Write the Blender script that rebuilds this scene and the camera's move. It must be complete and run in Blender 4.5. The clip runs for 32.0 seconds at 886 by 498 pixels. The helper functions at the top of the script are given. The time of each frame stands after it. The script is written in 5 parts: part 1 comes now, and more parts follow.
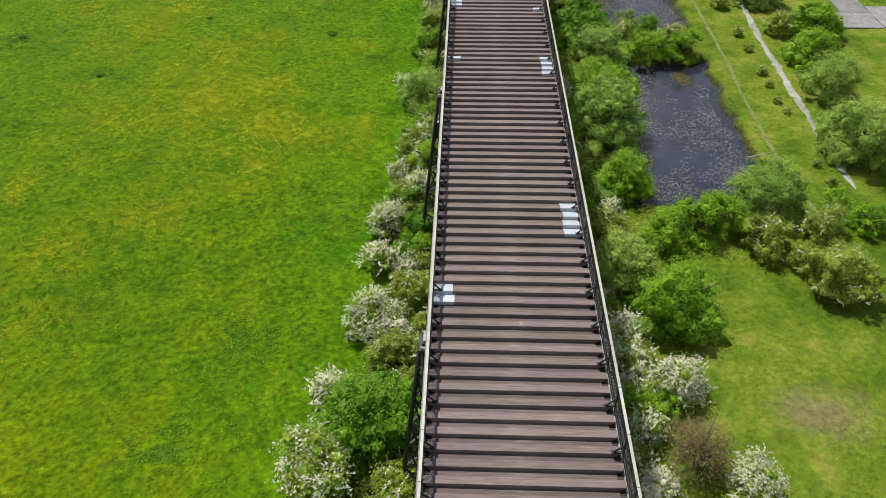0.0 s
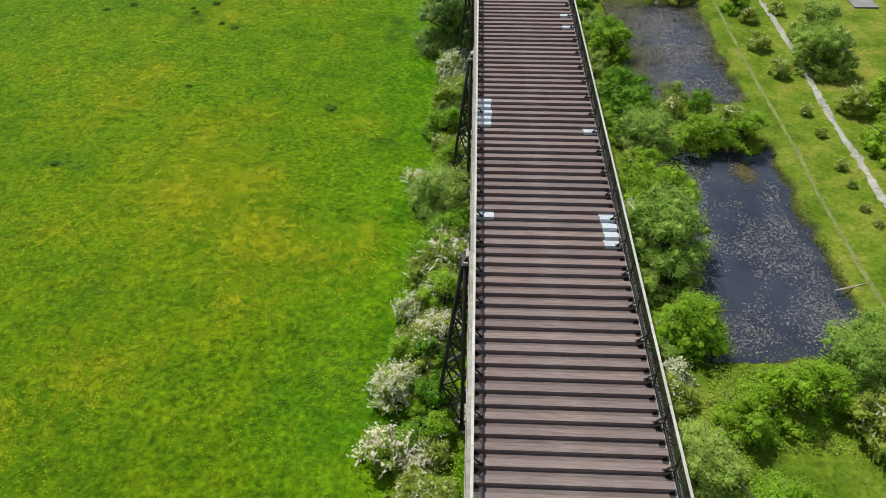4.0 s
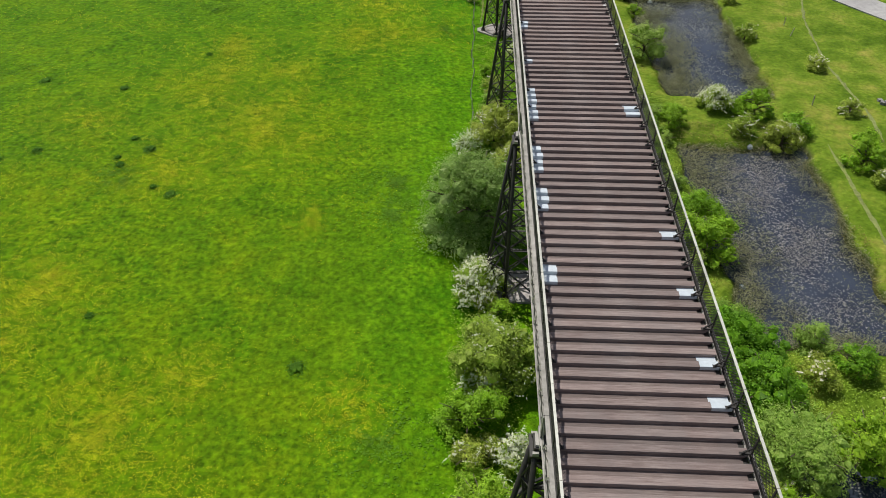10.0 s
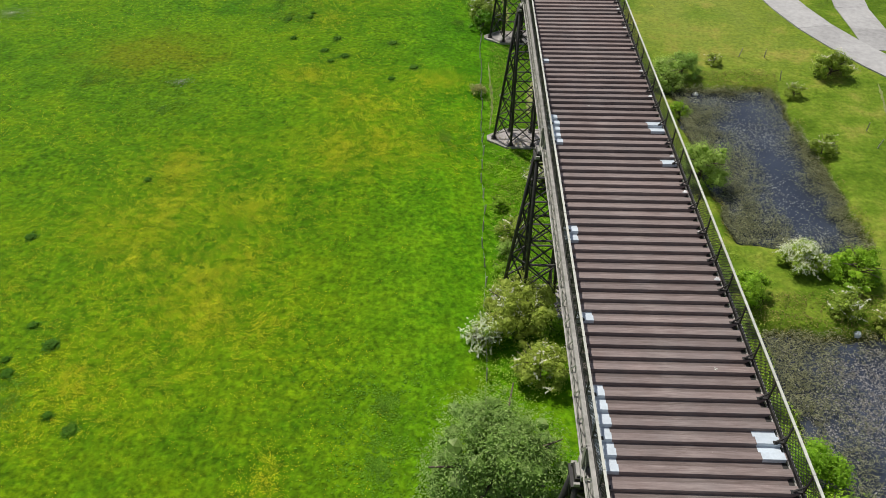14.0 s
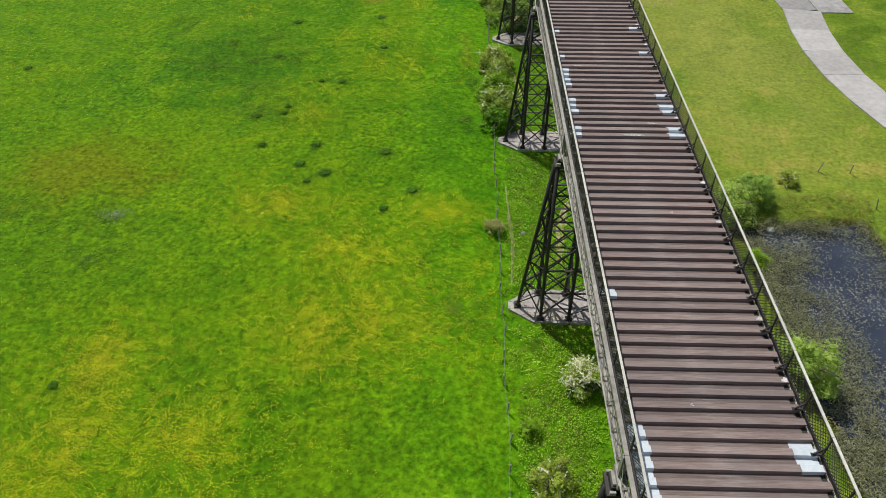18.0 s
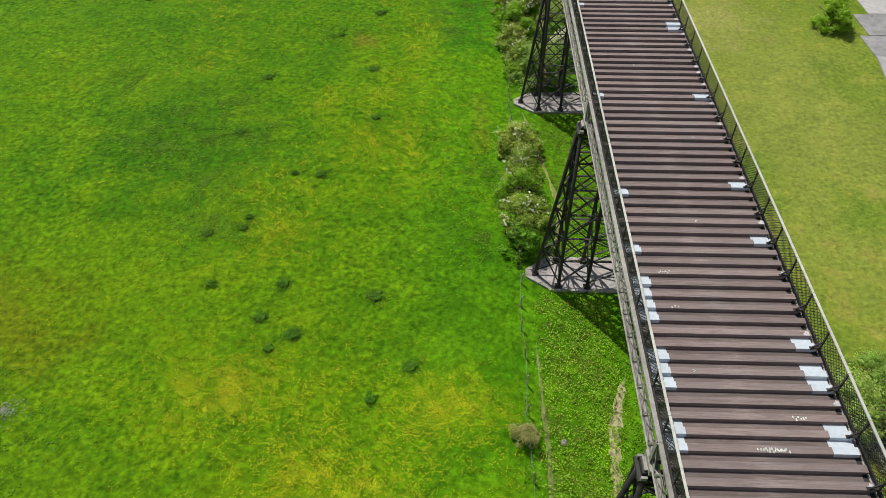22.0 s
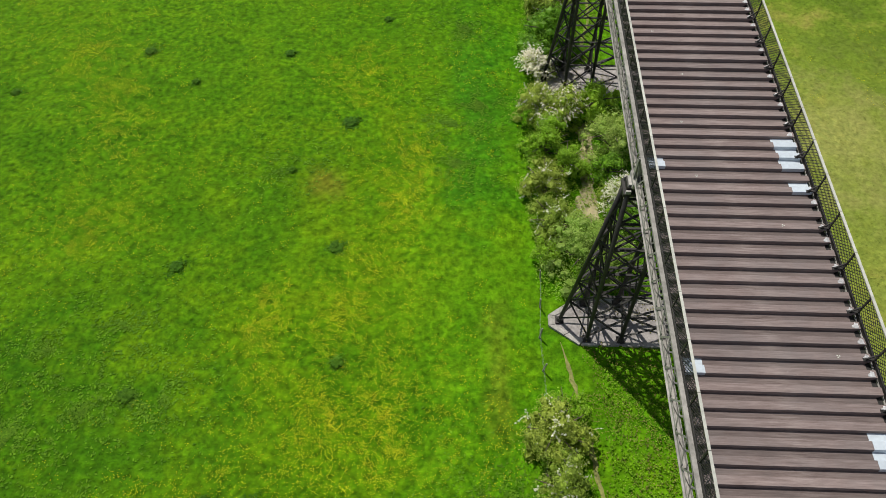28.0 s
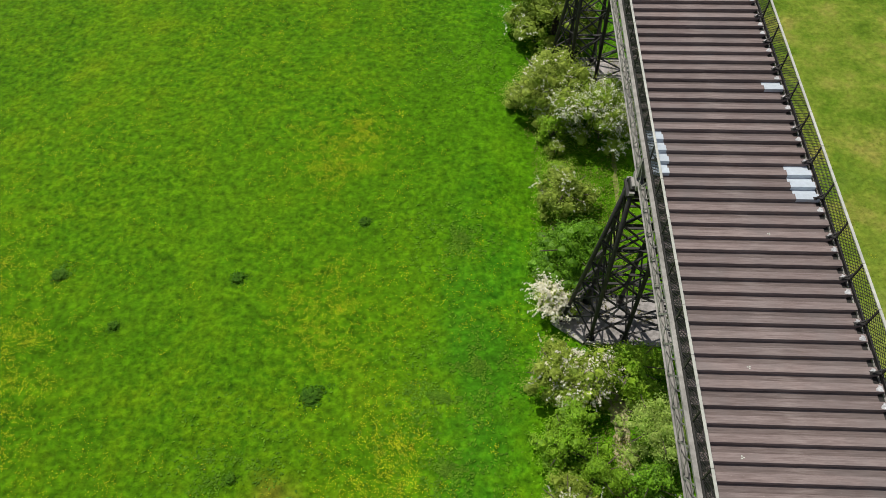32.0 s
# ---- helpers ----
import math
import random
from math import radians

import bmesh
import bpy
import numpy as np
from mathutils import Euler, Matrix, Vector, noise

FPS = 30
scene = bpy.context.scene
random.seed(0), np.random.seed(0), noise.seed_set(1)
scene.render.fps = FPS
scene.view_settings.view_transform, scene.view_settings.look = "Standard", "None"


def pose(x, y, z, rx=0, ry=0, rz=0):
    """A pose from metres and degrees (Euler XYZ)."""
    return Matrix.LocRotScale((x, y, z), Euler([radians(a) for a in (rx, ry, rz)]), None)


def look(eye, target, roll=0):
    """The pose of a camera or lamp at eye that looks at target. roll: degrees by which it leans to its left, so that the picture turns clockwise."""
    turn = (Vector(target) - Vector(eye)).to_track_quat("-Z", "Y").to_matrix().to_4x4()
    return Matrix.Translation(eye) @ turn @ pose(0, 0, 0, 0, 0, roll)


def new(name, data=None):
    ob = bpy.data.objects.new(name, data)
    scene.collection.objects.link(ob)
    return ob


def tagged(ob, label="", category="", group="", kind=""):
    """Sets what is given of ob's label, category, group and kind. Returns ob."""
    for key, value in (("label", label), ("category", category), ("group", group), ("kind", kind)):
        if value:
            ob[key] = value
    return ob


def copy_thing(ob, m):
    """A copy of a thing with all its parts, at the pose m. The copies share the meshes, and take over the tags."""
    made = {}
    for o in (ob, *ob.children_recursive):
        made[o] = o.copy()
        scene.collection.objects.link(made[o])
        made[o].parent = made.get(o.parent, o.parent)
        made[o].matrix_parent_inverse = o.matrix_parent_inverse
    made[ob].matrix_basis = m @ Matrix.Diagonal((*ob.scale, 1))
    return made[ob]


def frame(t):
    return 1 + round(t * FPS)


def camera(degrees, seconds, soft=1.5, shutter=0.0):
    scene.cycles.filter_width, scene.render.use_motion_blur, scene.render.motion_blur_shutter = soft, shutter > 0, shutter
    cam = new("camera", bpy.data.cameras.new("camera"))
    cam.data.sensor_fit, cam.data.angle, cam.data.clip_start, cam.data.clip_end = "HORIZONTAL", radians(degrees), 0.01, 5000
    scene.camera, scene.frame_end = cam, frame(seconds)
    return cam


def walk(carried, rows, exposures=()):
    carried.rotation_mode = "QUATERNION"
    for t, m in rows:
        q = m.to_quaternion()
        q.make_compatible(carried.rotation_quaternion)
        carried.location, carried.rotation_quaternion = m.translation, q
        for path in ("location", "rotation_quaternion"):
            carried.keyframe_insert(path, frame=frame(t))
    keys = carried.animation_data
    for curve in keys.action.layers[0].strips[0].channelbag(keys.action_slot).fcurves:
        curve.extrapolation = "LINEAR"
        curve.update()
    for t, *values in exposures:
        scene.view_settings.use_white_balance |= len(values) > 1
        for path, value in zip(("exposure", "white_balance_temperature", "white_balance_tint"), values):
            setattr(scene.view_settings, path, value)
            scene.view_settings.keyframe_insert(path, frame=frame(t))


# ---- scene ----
cam = camera(63.8, 32.0, soft=0.8)
# seconds, place, then tilt, roll and yaw in degrees; the viaduct runs along y with its middle at x = 0
ROWS = [
    (0.0, -2.400, 0.000, 39.451, 48.026, 0.360, 1.830),
    (0.5, -2.581, 1.787, 39.460, 48.072, 0.350, 1.910),
    (1.0, -2.782, 3.592, 39.488, 48.109, 0.340, 2.000),
    (1.5, -3.012, 5.680, 39.484, 48.161, 0.290, 2.070),
    (2.0, -3.203, 7.731, 39.517, 48.184, 0.290, 2.110),
    (2.5, -3.442, 10.044, 39.535, 48.204, 0.280, 2.190),
    (3.0, -3.657, 12.246, 39.531, 48.235, 0.260, 2.270),
    (3.5, -3.902, 14.729, 39.514, 48.252, 0.230, 2.350),
    (5.5, -4.783, 25.025, 39.607, 48.166, 0.320, 2.460),
    (6.0, -5.056, 27.734, 39.624, 48.160, 0.290, 2.390),
    (6.5, -5.378, 30.743, 39.627, 48.171, 0.280, 2.340),
    (7.0, -5.676, 33.621, 39.606, 48.183, 0.280, 2.290),
    (7.5, -5.965, 36.763, 39.664, 48.182, 0.270, 2.320),
    (8.0, -6.247, 39.717, 39.697, 48.183, 0.260, 2.360),
    (8.5, -6.520, 42.955, 39.696, 48.200, 0.250, 2.380),
    (9.0, -6.765, 45.929, 39.687, 48.221, 0.220, 2.390),
    (9.5, -7.056, 49.128, 39.680, 48.279, 0.170, 2.400),
    (10.0, -7.302, 52.122, 39.725, 48.269, 0.140, 2.410),
    (10.5, -7.538, 55.361, 39.751, 48.286, 0.120, 2.450),
    (11.0, -7.802, 58.353, 39.791, 48.297, 0.100, 2.280),
    (11.5, -8.078, 61.628, 39.833, 48.284, 0.080, 2.160),
    (12.0, -8.324, 64.640, 39.831, 48.324, 0.060, 2.050),
    (12.5, -8.540, 67.861, 39.886, 48.332, 0.040, 1.960),
    (13.0, -8.746, 70.799, 39.974, 48.333, 0.010, 1.900),
    (13.5, -8.979, 73.944, 40.042, 48.332, 0.010, 1.860),
    (14.0, -9.182, 76.826, 40.106, 48.344, -0.010, 1.830),
    (14.5, -9.431, 79.913, 40.132, 48.343, -0.040, 1.770),
    (16.5, -10.180, 91.706, 40.381, 48.298, 0.030, 1.400),
    (17.0, -10.402, 94.568, 40.414, 48.300, -0.020, 1.430),
    (17.5, -10.616, 97.713, 40.485, 48.268, -0.020, 1.450),
    (18.0, -10.802, 100.633, 40.514, 48.260, -0.020, 1.480),
    (18.5, -10.978, 103.799, 40.523, 48.208, -0.020, 1.510),
    (19.0, -11.146, 106.719, 40.549, 47.810, -0.040, 1.550),
    (19.5, -11.230, 109.926, 40.573, 47.267, -0.010, 1.600),
    (20.0, -11.416, 112.846, 40.575, 46.799, -0.030, 1.610),
    (20.5, -11.539, 116.108, 40.613, 46.246, 0.010, 1.640),
    (21.0, -11.673, 119.125, 40.649, 45.736, 0.030, 1.640),
    (21.5, -11.796, 122.387, 40.645, 45.203, 0.070, 1.680),
    (22.0, -11.931, 125.441, 40.695, 44.713, 0.090, 1.710),
    (22.5, -12.097, 128.834, 40.799, 44.158, 0.080, 1.710),
    (23.0, -12.196, 131.946, 40.769, 43.817, 0.120, 1.760),
    (23.5, -12.267, 135.323, 40.830, 43.433, 0.180, 1.770),
    (24.0, -12.289, 138.382, 40.852, 43.192, 0.220, 1.790),
    (24.5, -12.339, 141.703, 40.909, 43.089, 0.230, 1.810),
    (25.0, -12.363, 144.818, 40.926, 43.068, 0.310, 1.820),
    (25.5, -12.429, 148.064, 40.941, 43.015, 0.320, 1.790),
    (26.0, -12.428, 151.028, 40.955, 42.516, 0.360, 1.850),
    (26.5, -12.398, 154.221, 40.965, 41.454, 0.410, 1.910),
    (28.5, -12.521, 166.434, 41.158, 33.673, 0.440, 2.140),
    (29.0, -12.539, 169.398, 41.217, 32.284, 0.500, 2.170),
    (29.5, -12.491, 172.629, 41.250, 31.341, 0.580, 2.220),
    (30.0, -12.453, 175.595, 41.248, 30.972, 0.660, 2.280),
    (30.5, -12.407, 178.882, 41.314, 31.039, 0.730, 2.280),
    (31.0, -12.371, 181.905, 41.344, 31.639, 0.800, 2.280),
    (31.5, -12.288, 185.213, 41.367, 32.785, 0.890, 2.260),
    (32.0, -12.253, 188.273, 41.411, 34.315, 0.990, 2.200),
]
walk(cam, [(t, pose(x, y, z, rx, ry, rz)) for t, x, y, z, rx, ry, rz in ROWS], [(0, 0.0), (24, 0.0), (29, -0.08), (32, -0.12)])

# ---- light ----
SUN_FROM = Vector((-0.36, 0.56, 1.0)).normalized()
world = bpy.data.worlds.new("sky")
scene.world = world
world.use_nodes = True
wn = world.node_tree
sky = wn.nodes.new("ShaderNodeTexSky")
sky.sky_type = "NISHITA"
sky.sun_disc = False
sky.sun_elevation = math.asin(SUN_FROM.z)
sky.sun_rotation = math.atan2(SUN_FROM.x, SUN_FROM.y)
# broken white cloud over the blue
coord = wn.nodes.new("ShaderNodeTexCoord")
cloud = wn.nodes.new("ShaderNodeTexNoise")
cloud.inputs["Scale"].default_value, cloud.inputs["Detail"].default_value, cloud.inputs["Roughness"].default_value = 2.6, 7.0, 0.6
wn.links.new(coord.outputs["Generated"], cloud.inputs["Vector"])
cover = wn.nodes.new("ShaderNodeValToRGB")
cover.color_ramp.elements[0].position, cover.color_ramp.elements[1].position = 0.45, 0.72
wn.links.new(cloud.outputs["Fac"], cover.inputs[0])
cloudy = wn.nodes.new("ShaderNodeMix")
cloudy.data_type = "RGBA"
cloudy.inputs[7].default_value = (10.0, 9.9, 9.7, 1)
wn.links.new(cover.outputs[0], cloudy.inputs[0])
wn.links.new(sky.outputs[0], cloudy.inputs[6])
wn.links.new(cloudy.outputs[2], wn.nodes["Background"].inputs[0])
wn.nodes["Background"].inputs[1].default_value = 0.074
sun_data = bpy.data.lights.new("sun", "SUN")
sun_data.energy = 4.4
sun_data.angle = radians(0.6)
sun_data.color = (1.0, 0.96, 0.89)
sun_ob = new("sun", sun_data)
sun_ob.matrix_world = look(SUN_FROM * 100, (0, 0, 0))
scene.view_settings.exposure = 0.0


# ---- materials ----
def nodes_of(name):
    m = bpy.data.materials.new(name)
    m.use_nodes = True
    return m, m.node_tree, m.node_tree.nodes["Principled BSDF"]


def noise_node(nt, scale, detail=4.0, rough=0.6, vec=None, stretch=None):
    n = nt.nodes.new("ShaderNodeTexNoise")
    n.inputs["Scale"].default_value, n.inputs["Detail"].default_value, n.inputs["Roughness"].default_value = scale, detail, rough
    if vec is not None:
        if stretch:
            mp = nt.nodes.new("ShaderNodeMapping")
            mp.inputs["Scale"].default_value = stretch
            nt.links.new(vec, mp.inputs[0])
            vec = mp.outputs[0]
        nt.links.new(vec, n.inputs["Vector"])
    return n.outputs["Fac"]


def ramp(nt, fac, *stops):
    r = nt.nodes.new("ShaderNodeValToRGB")
    while len(r.color_ramp.elements) < len(stops):
        r.color_ramp.elements.new(0.5)
    for e, (pos, col) in zip(r.color_ramp.elements, stops):
        e.position, e.color = pos, (*(col if isinstance(col, tuple) else (col,) * 3), 1)
    nt.links.new(fac, r.inputs[0])
    return r.outputs[0]


def mixc(nt, fac, a, b, mode="MIX"):
    m = nt.nodes.new("ShaderNodeMix")
    m.data_type, m.blend_type = "RGBA", mode
    for sock, v in ((m.inputs[0], fac), (m.inputs[6], a), (m.inputs[7], b)):
        if isinstance(v, (int, float)):
            sock.default_value = v
        elif isinstance(v, tuple):
            sock.default_value = (*v, 1)
        else:
            nt.links.new(v, sock)
    return m.outputs[2]


def math_node(nt, op, a, b=0.0, c=None):
    m = nt.nodes.new("ShaderNodeMath")
    m.operation = op
    for i, v in enumerate((a, b) if c is None else (a, b, c)):
        if isinstance(v, (int, float)):
            m.inputs[i].default_value = v
        else:
            nt.links.new(v, m.inputs[i])
    return m.outputs[0]


def place(nt):
    return nt.nodes.new("ShaderNodeNewGeometry").outputs["Position"]


def object_random(nt):
    return nt.nodes.new("ShaderNodeObjectInfo").outputs["Random"]


def island_random(nt):
    return nt.nodes.new("ShaderNodeNewGeometry").outputs["Random Per Island"]


def bump(nt, bsdf, height, strength=0.4, dist=0.02):
    b = nt.nodes.new("ShaderNodeBump")
    b.inputs["Strength"].default_value, b.inputs["Distance"].default_value = strength, dist
    nt.links.new(height, b.inputs["Height"])
    nt.links.new(b.outputs[0], bsdf.inputs["Normal"])


# worn patches of the grass: middle, half sizes, colour, how strong
WORN = [(-26.0, 222.0, 42.0, 26.0, (0.070, 0.185, 0.002), 0.55), (-38.5, 178.0, 13.0, 9.5, (0.038, 0.128, 0.002), 0.75), (-10.8, 207.0, 3.6, 16.0, (0.036, 0.170, 0.005), 0.6), (-14.0, 44.0, 6.0, 5.0, (0.050, 0.155, 0.002), 0.6), (-18.0, 30.0, 7.0, 6.0, (0.050, 0.150, 0.002), 0.5), (-27.0, 196.0, 6.0, 5.0, (0.050, 0.150, 0.002), 0.5), (21.5, 28.3, 4.2, 2.6, (0.215, 0.175, 0.085), 0.8), (-47.0, 156.5, 11.0, 8.0, (0.125, 0.160, 0.004), 0.85), (-23.1, 198.6, 2.4, 2.2, (0.150, 0.150, 0.012), 0.75), (-10.0, 184.0, 1.4, 6.0, (0.150, 0.190, 0.012), 0.5), (22.0, 186.0, 17.0, 34.0, (0.300, 0.300, 0.075), 0.42), (13.0, 176.0, 4.0, 7.0, (0.090, 0.185, 0.012), 0.6), (23.0, 171.0, 4.0, 5.0, (0.105, 0.190, 0.014), 0.6), (17.0, 205.0, 7.0, 9.0, (0.340, 0.320, 0.100), 0.5), (28.0, 190.0, 4.0, 6.0, (0.110, 0.190, 0.014), 0.5), (-50.0, 112.0, 14.0, 12.0, (0.070, 0.155, 0.003), 0.5)]


def meadow_colour(nt):
    """Grass colour by place: lush west meadow, drier olive grass on the east side."""
    pos = place(nt)
    sep = nt.nodes.new("ShaderNodeSeparateXYZ")
    nt.links.new(pos, sep.inputs[0])
    big = noise_node(nt, 0.035, 4, 0.6, pos)
    mid = noise_node(nt, 0.28, 5, 0.65, pos)
    fine = noise_node(nt, 2.4, 3, 0.62, pos)
    blend = math_node(nt, "MULTIPLY_ADD", mid, 0.55, math_node(nt, "MULTIPLY", big, 0.45))
    lush = ramp(nt, blend, (0.34, (0.048, 0.126, 0.001)), (0.46, (0.080, 0.170, 0.002)), (0.56, (0.106, 0.194, 0.002)), (0.68, (0.142, 0.212, 0.003)))
    dry = ramp(nt, blend, (0.40, (0.076, 0.136, 0.009)), (0.48, (0.118, 0.190, 0.015)), (0.55, (0.168, 0.225, 0.025)), (0.63, (0.250, 0.250, 0.048)))
    side = nt.nodes.new("ShaderNodeMapRange")
    side.inputs["From Min"].default_value, side.inputs["From Max"].default_value = 4.0, 12.0
    nt.links.new(math_node(nt, "ADD", sep.outputs[0], math_node(nt, "MULTIPLY", mid, 4.0)), side.inputs["Value"])
    rim = nt.nodes.new("ShaderNodeMapRange")
    rim.inputs["From Min"].default_value, rim.inputs["From Max"].default_value = -19.0, -10.5
    nt.links.new(math_node(nt, "ADD", sep.outputs[0], math_node(nt, "MULTIPLY", math_node(nt, "SUBTRACT", mid, 0.5), 14.0)), rim.inputs["Value"])
    deep = ramp(nt, blend, (0.34, (0.048, 0.158, 0.002)), (0.50, (0.082, 0.214, 0.003)), (0.68, (0.124, 0.250, 0.004)))
    lush = mixc(nt, math_node(nt, "MULTIPLY", rim.outputs[0], 0.75), lush, deep)
    north = nt.nodes.new("ShaderNodeMapRange")
    north.inputs["From Min"].default_value, north.inputs["From Max"].default_value = 30.0, 190.0
    nt.links.new(sep.outputs[1], north.inputs["Value"])
    lush = mixc(nt, 1.0, lush, ramp(nt, north.outputs[0], (0.0, (1.04, 0.93, 1.0)), (0.5, (0.98, 1.0, 1.0)), (1.0, (0.85, 1.0, 1.0))), "MULTIPLY")
    base = mixc(nt, side.outputs[0], lush, dry)
    fine = math_node(nt, "ADD", 0.5, math_node(nt, "MULTIPLY", math_node(nt, "SUBTRACT", fine, 0.5), math_node(nt, "SUBTRACT", 1.0, math_node(nt, "MULTIPLY", side.outputs[0], 0.45))))
    for cx, cy, sx, sy, col, most in WORN:
        mp = nt.nodes.new("ShaderNodeMapping")
        mp.inputs["Location"].default_value = (-cx / sx, -cy / sy, 0)
        mp.inputs["Scale"].default_value = (1 / sx, 1 / sy, 0)
        nt.links.new(pos, mp.inputs[0])
        ln = nt.nodes.new("ShaderNodeVectorMath")
        ln.operation = "LENGTH"
        nt.links.new(mp.outputs[0], ln.inputs[0])
        edge = math_node(nt, "ADD", ln.outputs["Value"], math_node(nt, "MULTIPLY", math_node(nt, "SUBTRACT", mid, 0.5), 2.4))
        base = mixc(nt, ramp(nt, edge, (0.25, most), (1.0, 0.0)), base, col)
    # wet dark mud on the pond banks
    bank = nt.nodes.new("ShaderNodeMapRange")
    bank.inputs["From Min"].default_value, bank.inputs["From Max"].default_value = -0.22, -0.55
    nt.links.new(sep.outputs[2], bank.inputs["Value"])
    wet = math_node(nt, "MULTIPLY", bank.outputs[0], ramp(nt, math_node(nt, "MULTIPLY", sep.outputs[0], 0.05), (0.60, 0.0), (0.64, 0.85)))
    base = mixc(nt, wet, base, (0.050, 0.048, 0.026))
    tuft = noise_node(nt, 1.15, 3, 0.6, pos)
    coarse = ramp(nt, noise_node(nt, 0.075, 3, 0.6, pos), (0.40, 0.25), (0.58, 1.0))
    clump = noise_node(nt, 2.1, 2, 0.5, pos)
    base = mixc(nt, math_node(nt, "MULTIPLY", coarse, math_node(nt, "SUBTRACT", 1.0, math_node(nt, "MULTIPLY", side.outputs[0], 0.5))), base, mixc(nt, 1.0, base, ramp(nt, clump, (0.36, (0.66, 0.78, 0.7)), (0.5, 1.0), (0.64, (1.20, 1.14, 1.1))), "MULTIPLY"))
    base = mixc(nt, math_node(nt, "SUBTRACT", 1.0, math_node(nt, "MULTIPLY", side.outputs[0], 0.55)), base, mixc(nt, 1.0, base, ramp(nt, tuft, (0.34, 0.78), (0.5, 1.0), (0.66, 1.20)), "MULTIPLY"))
    return mixc(nt, 1.0, base, ramp(nt, fine, (0.32, 0.66), (0.5, 1.0), (0.70, 1.34)), "MULTIPLY"), math_node(nt, "ADD", math_node(nt, "MULTIPLY", fine, 0.45), math_node(nt, "MULTIPLY", clump, 0.6)), mid


def grass_material(name, per_blade):
    m, nt, b = nodes_of(name)
    col, fine, mid = meadow_colour(nt)
    if per_blade:
        col = mixc(nt, 1.0, col, ramp(nt, island_random(nt), (0.0, (0.86, 0.90, 0.82)), (0.6, (1.0, 1.0, 0.9)), (0.9, (1.14, 1.12, 1.0)), (1.0, (1.30, 1.25, 1.1))), "MULTIPLY")
    else:
        bump(nt, b, fine, 0.9, 0.28)
    nt.links.new(col, b.inputs["Base Color"])
    b.inputs["Roughness"].default_value = 0.75
    b.inputs["Specular IOR Level"].default_value = 0.04
    return m


def leaf_material(name, dark, light, rough=0.55, tip=None):
    m, nt, b = nodes_of(name)
    r = island_random(nt)
    col = ramp(nt, r, (0.0, dark), (0.75, light), (1.0, tip or tuple(min(1, c * 1.35) for c in light)))
    patch = noise_node(nt, 1.1, 3, 0.6, place(nt))
    col = mixc(nt, 1.0, col, ramp(nt, patch, (0.3, 0.72), (0.7, 1.25)), "MULTIPLY")
    col = mixc(nt, 1.0, col, ramp(nt, object_random(nt), (0.0, (0.86, 0.92, 0.8)), (1.0, (1.14, 1.06, 1.1))), "MULTIPLY")
    nt.links.new(col, b.inputs["Base Color"])
    b.inputs["Roughness"].default_value = rough
    b.inputs["Specular IOR Level"].default_value = 0.25
    tr = nt.nodes.new("ShaderNodeBsdfTranslucent")
    nt.links.new(col, tr.inputs[0])
    mx = nt.nodes.new("ShaderNodeMixShader")
    mx.inputs[0].default_value = 0.47
    nt.links.new(b.outputs[0], mx.inputs[1])
    nt.links.new(tr.outputs[0], mx.inputs[2])
    nt.links.new(mx.outputs[0], nt.nodes["Material Output"].inputs[0])
    return m


def plain(name, col, rough=0.6, metal=0.0, grain=6.0, spread=0.25, col2=None, relief=0.15, vary=0.12):
    m, nt, b = nodes_of(name)
    pos = place(nt)
    n1 = noise_node(nt, grain, 5, 0.65, pos)
    n2 = noise_node(nt, grain * 0.13, 3, 0.6, pos)
    lo = tuple(c * (1 - spread) for c in col)
    hi = col2 or tuple(min(1, c * (1 + spread)) for c in col)
    c = ramp(nt, math_node(nt, "MULTIPLY_ADD", n1, 0.6, math_node(nt, "MULTIPLY", n2, 0.4)), (0.36, lo), (0.64, hi))
    c = mixc(nt, 1.0, c, ramp(nt, object_random(nt), (0.0, 1 - vary), (1.0, 1 + vary)), "MULTIPLY")
    nt.links.new(c, b.inputs["Base Color"])
    b.inputs["Roughness"].default_value, b.inputs["Metallic"].default_value = rough, metal
    if relief:
        bump(nt, b, n1, relief, 0.02)
    return m


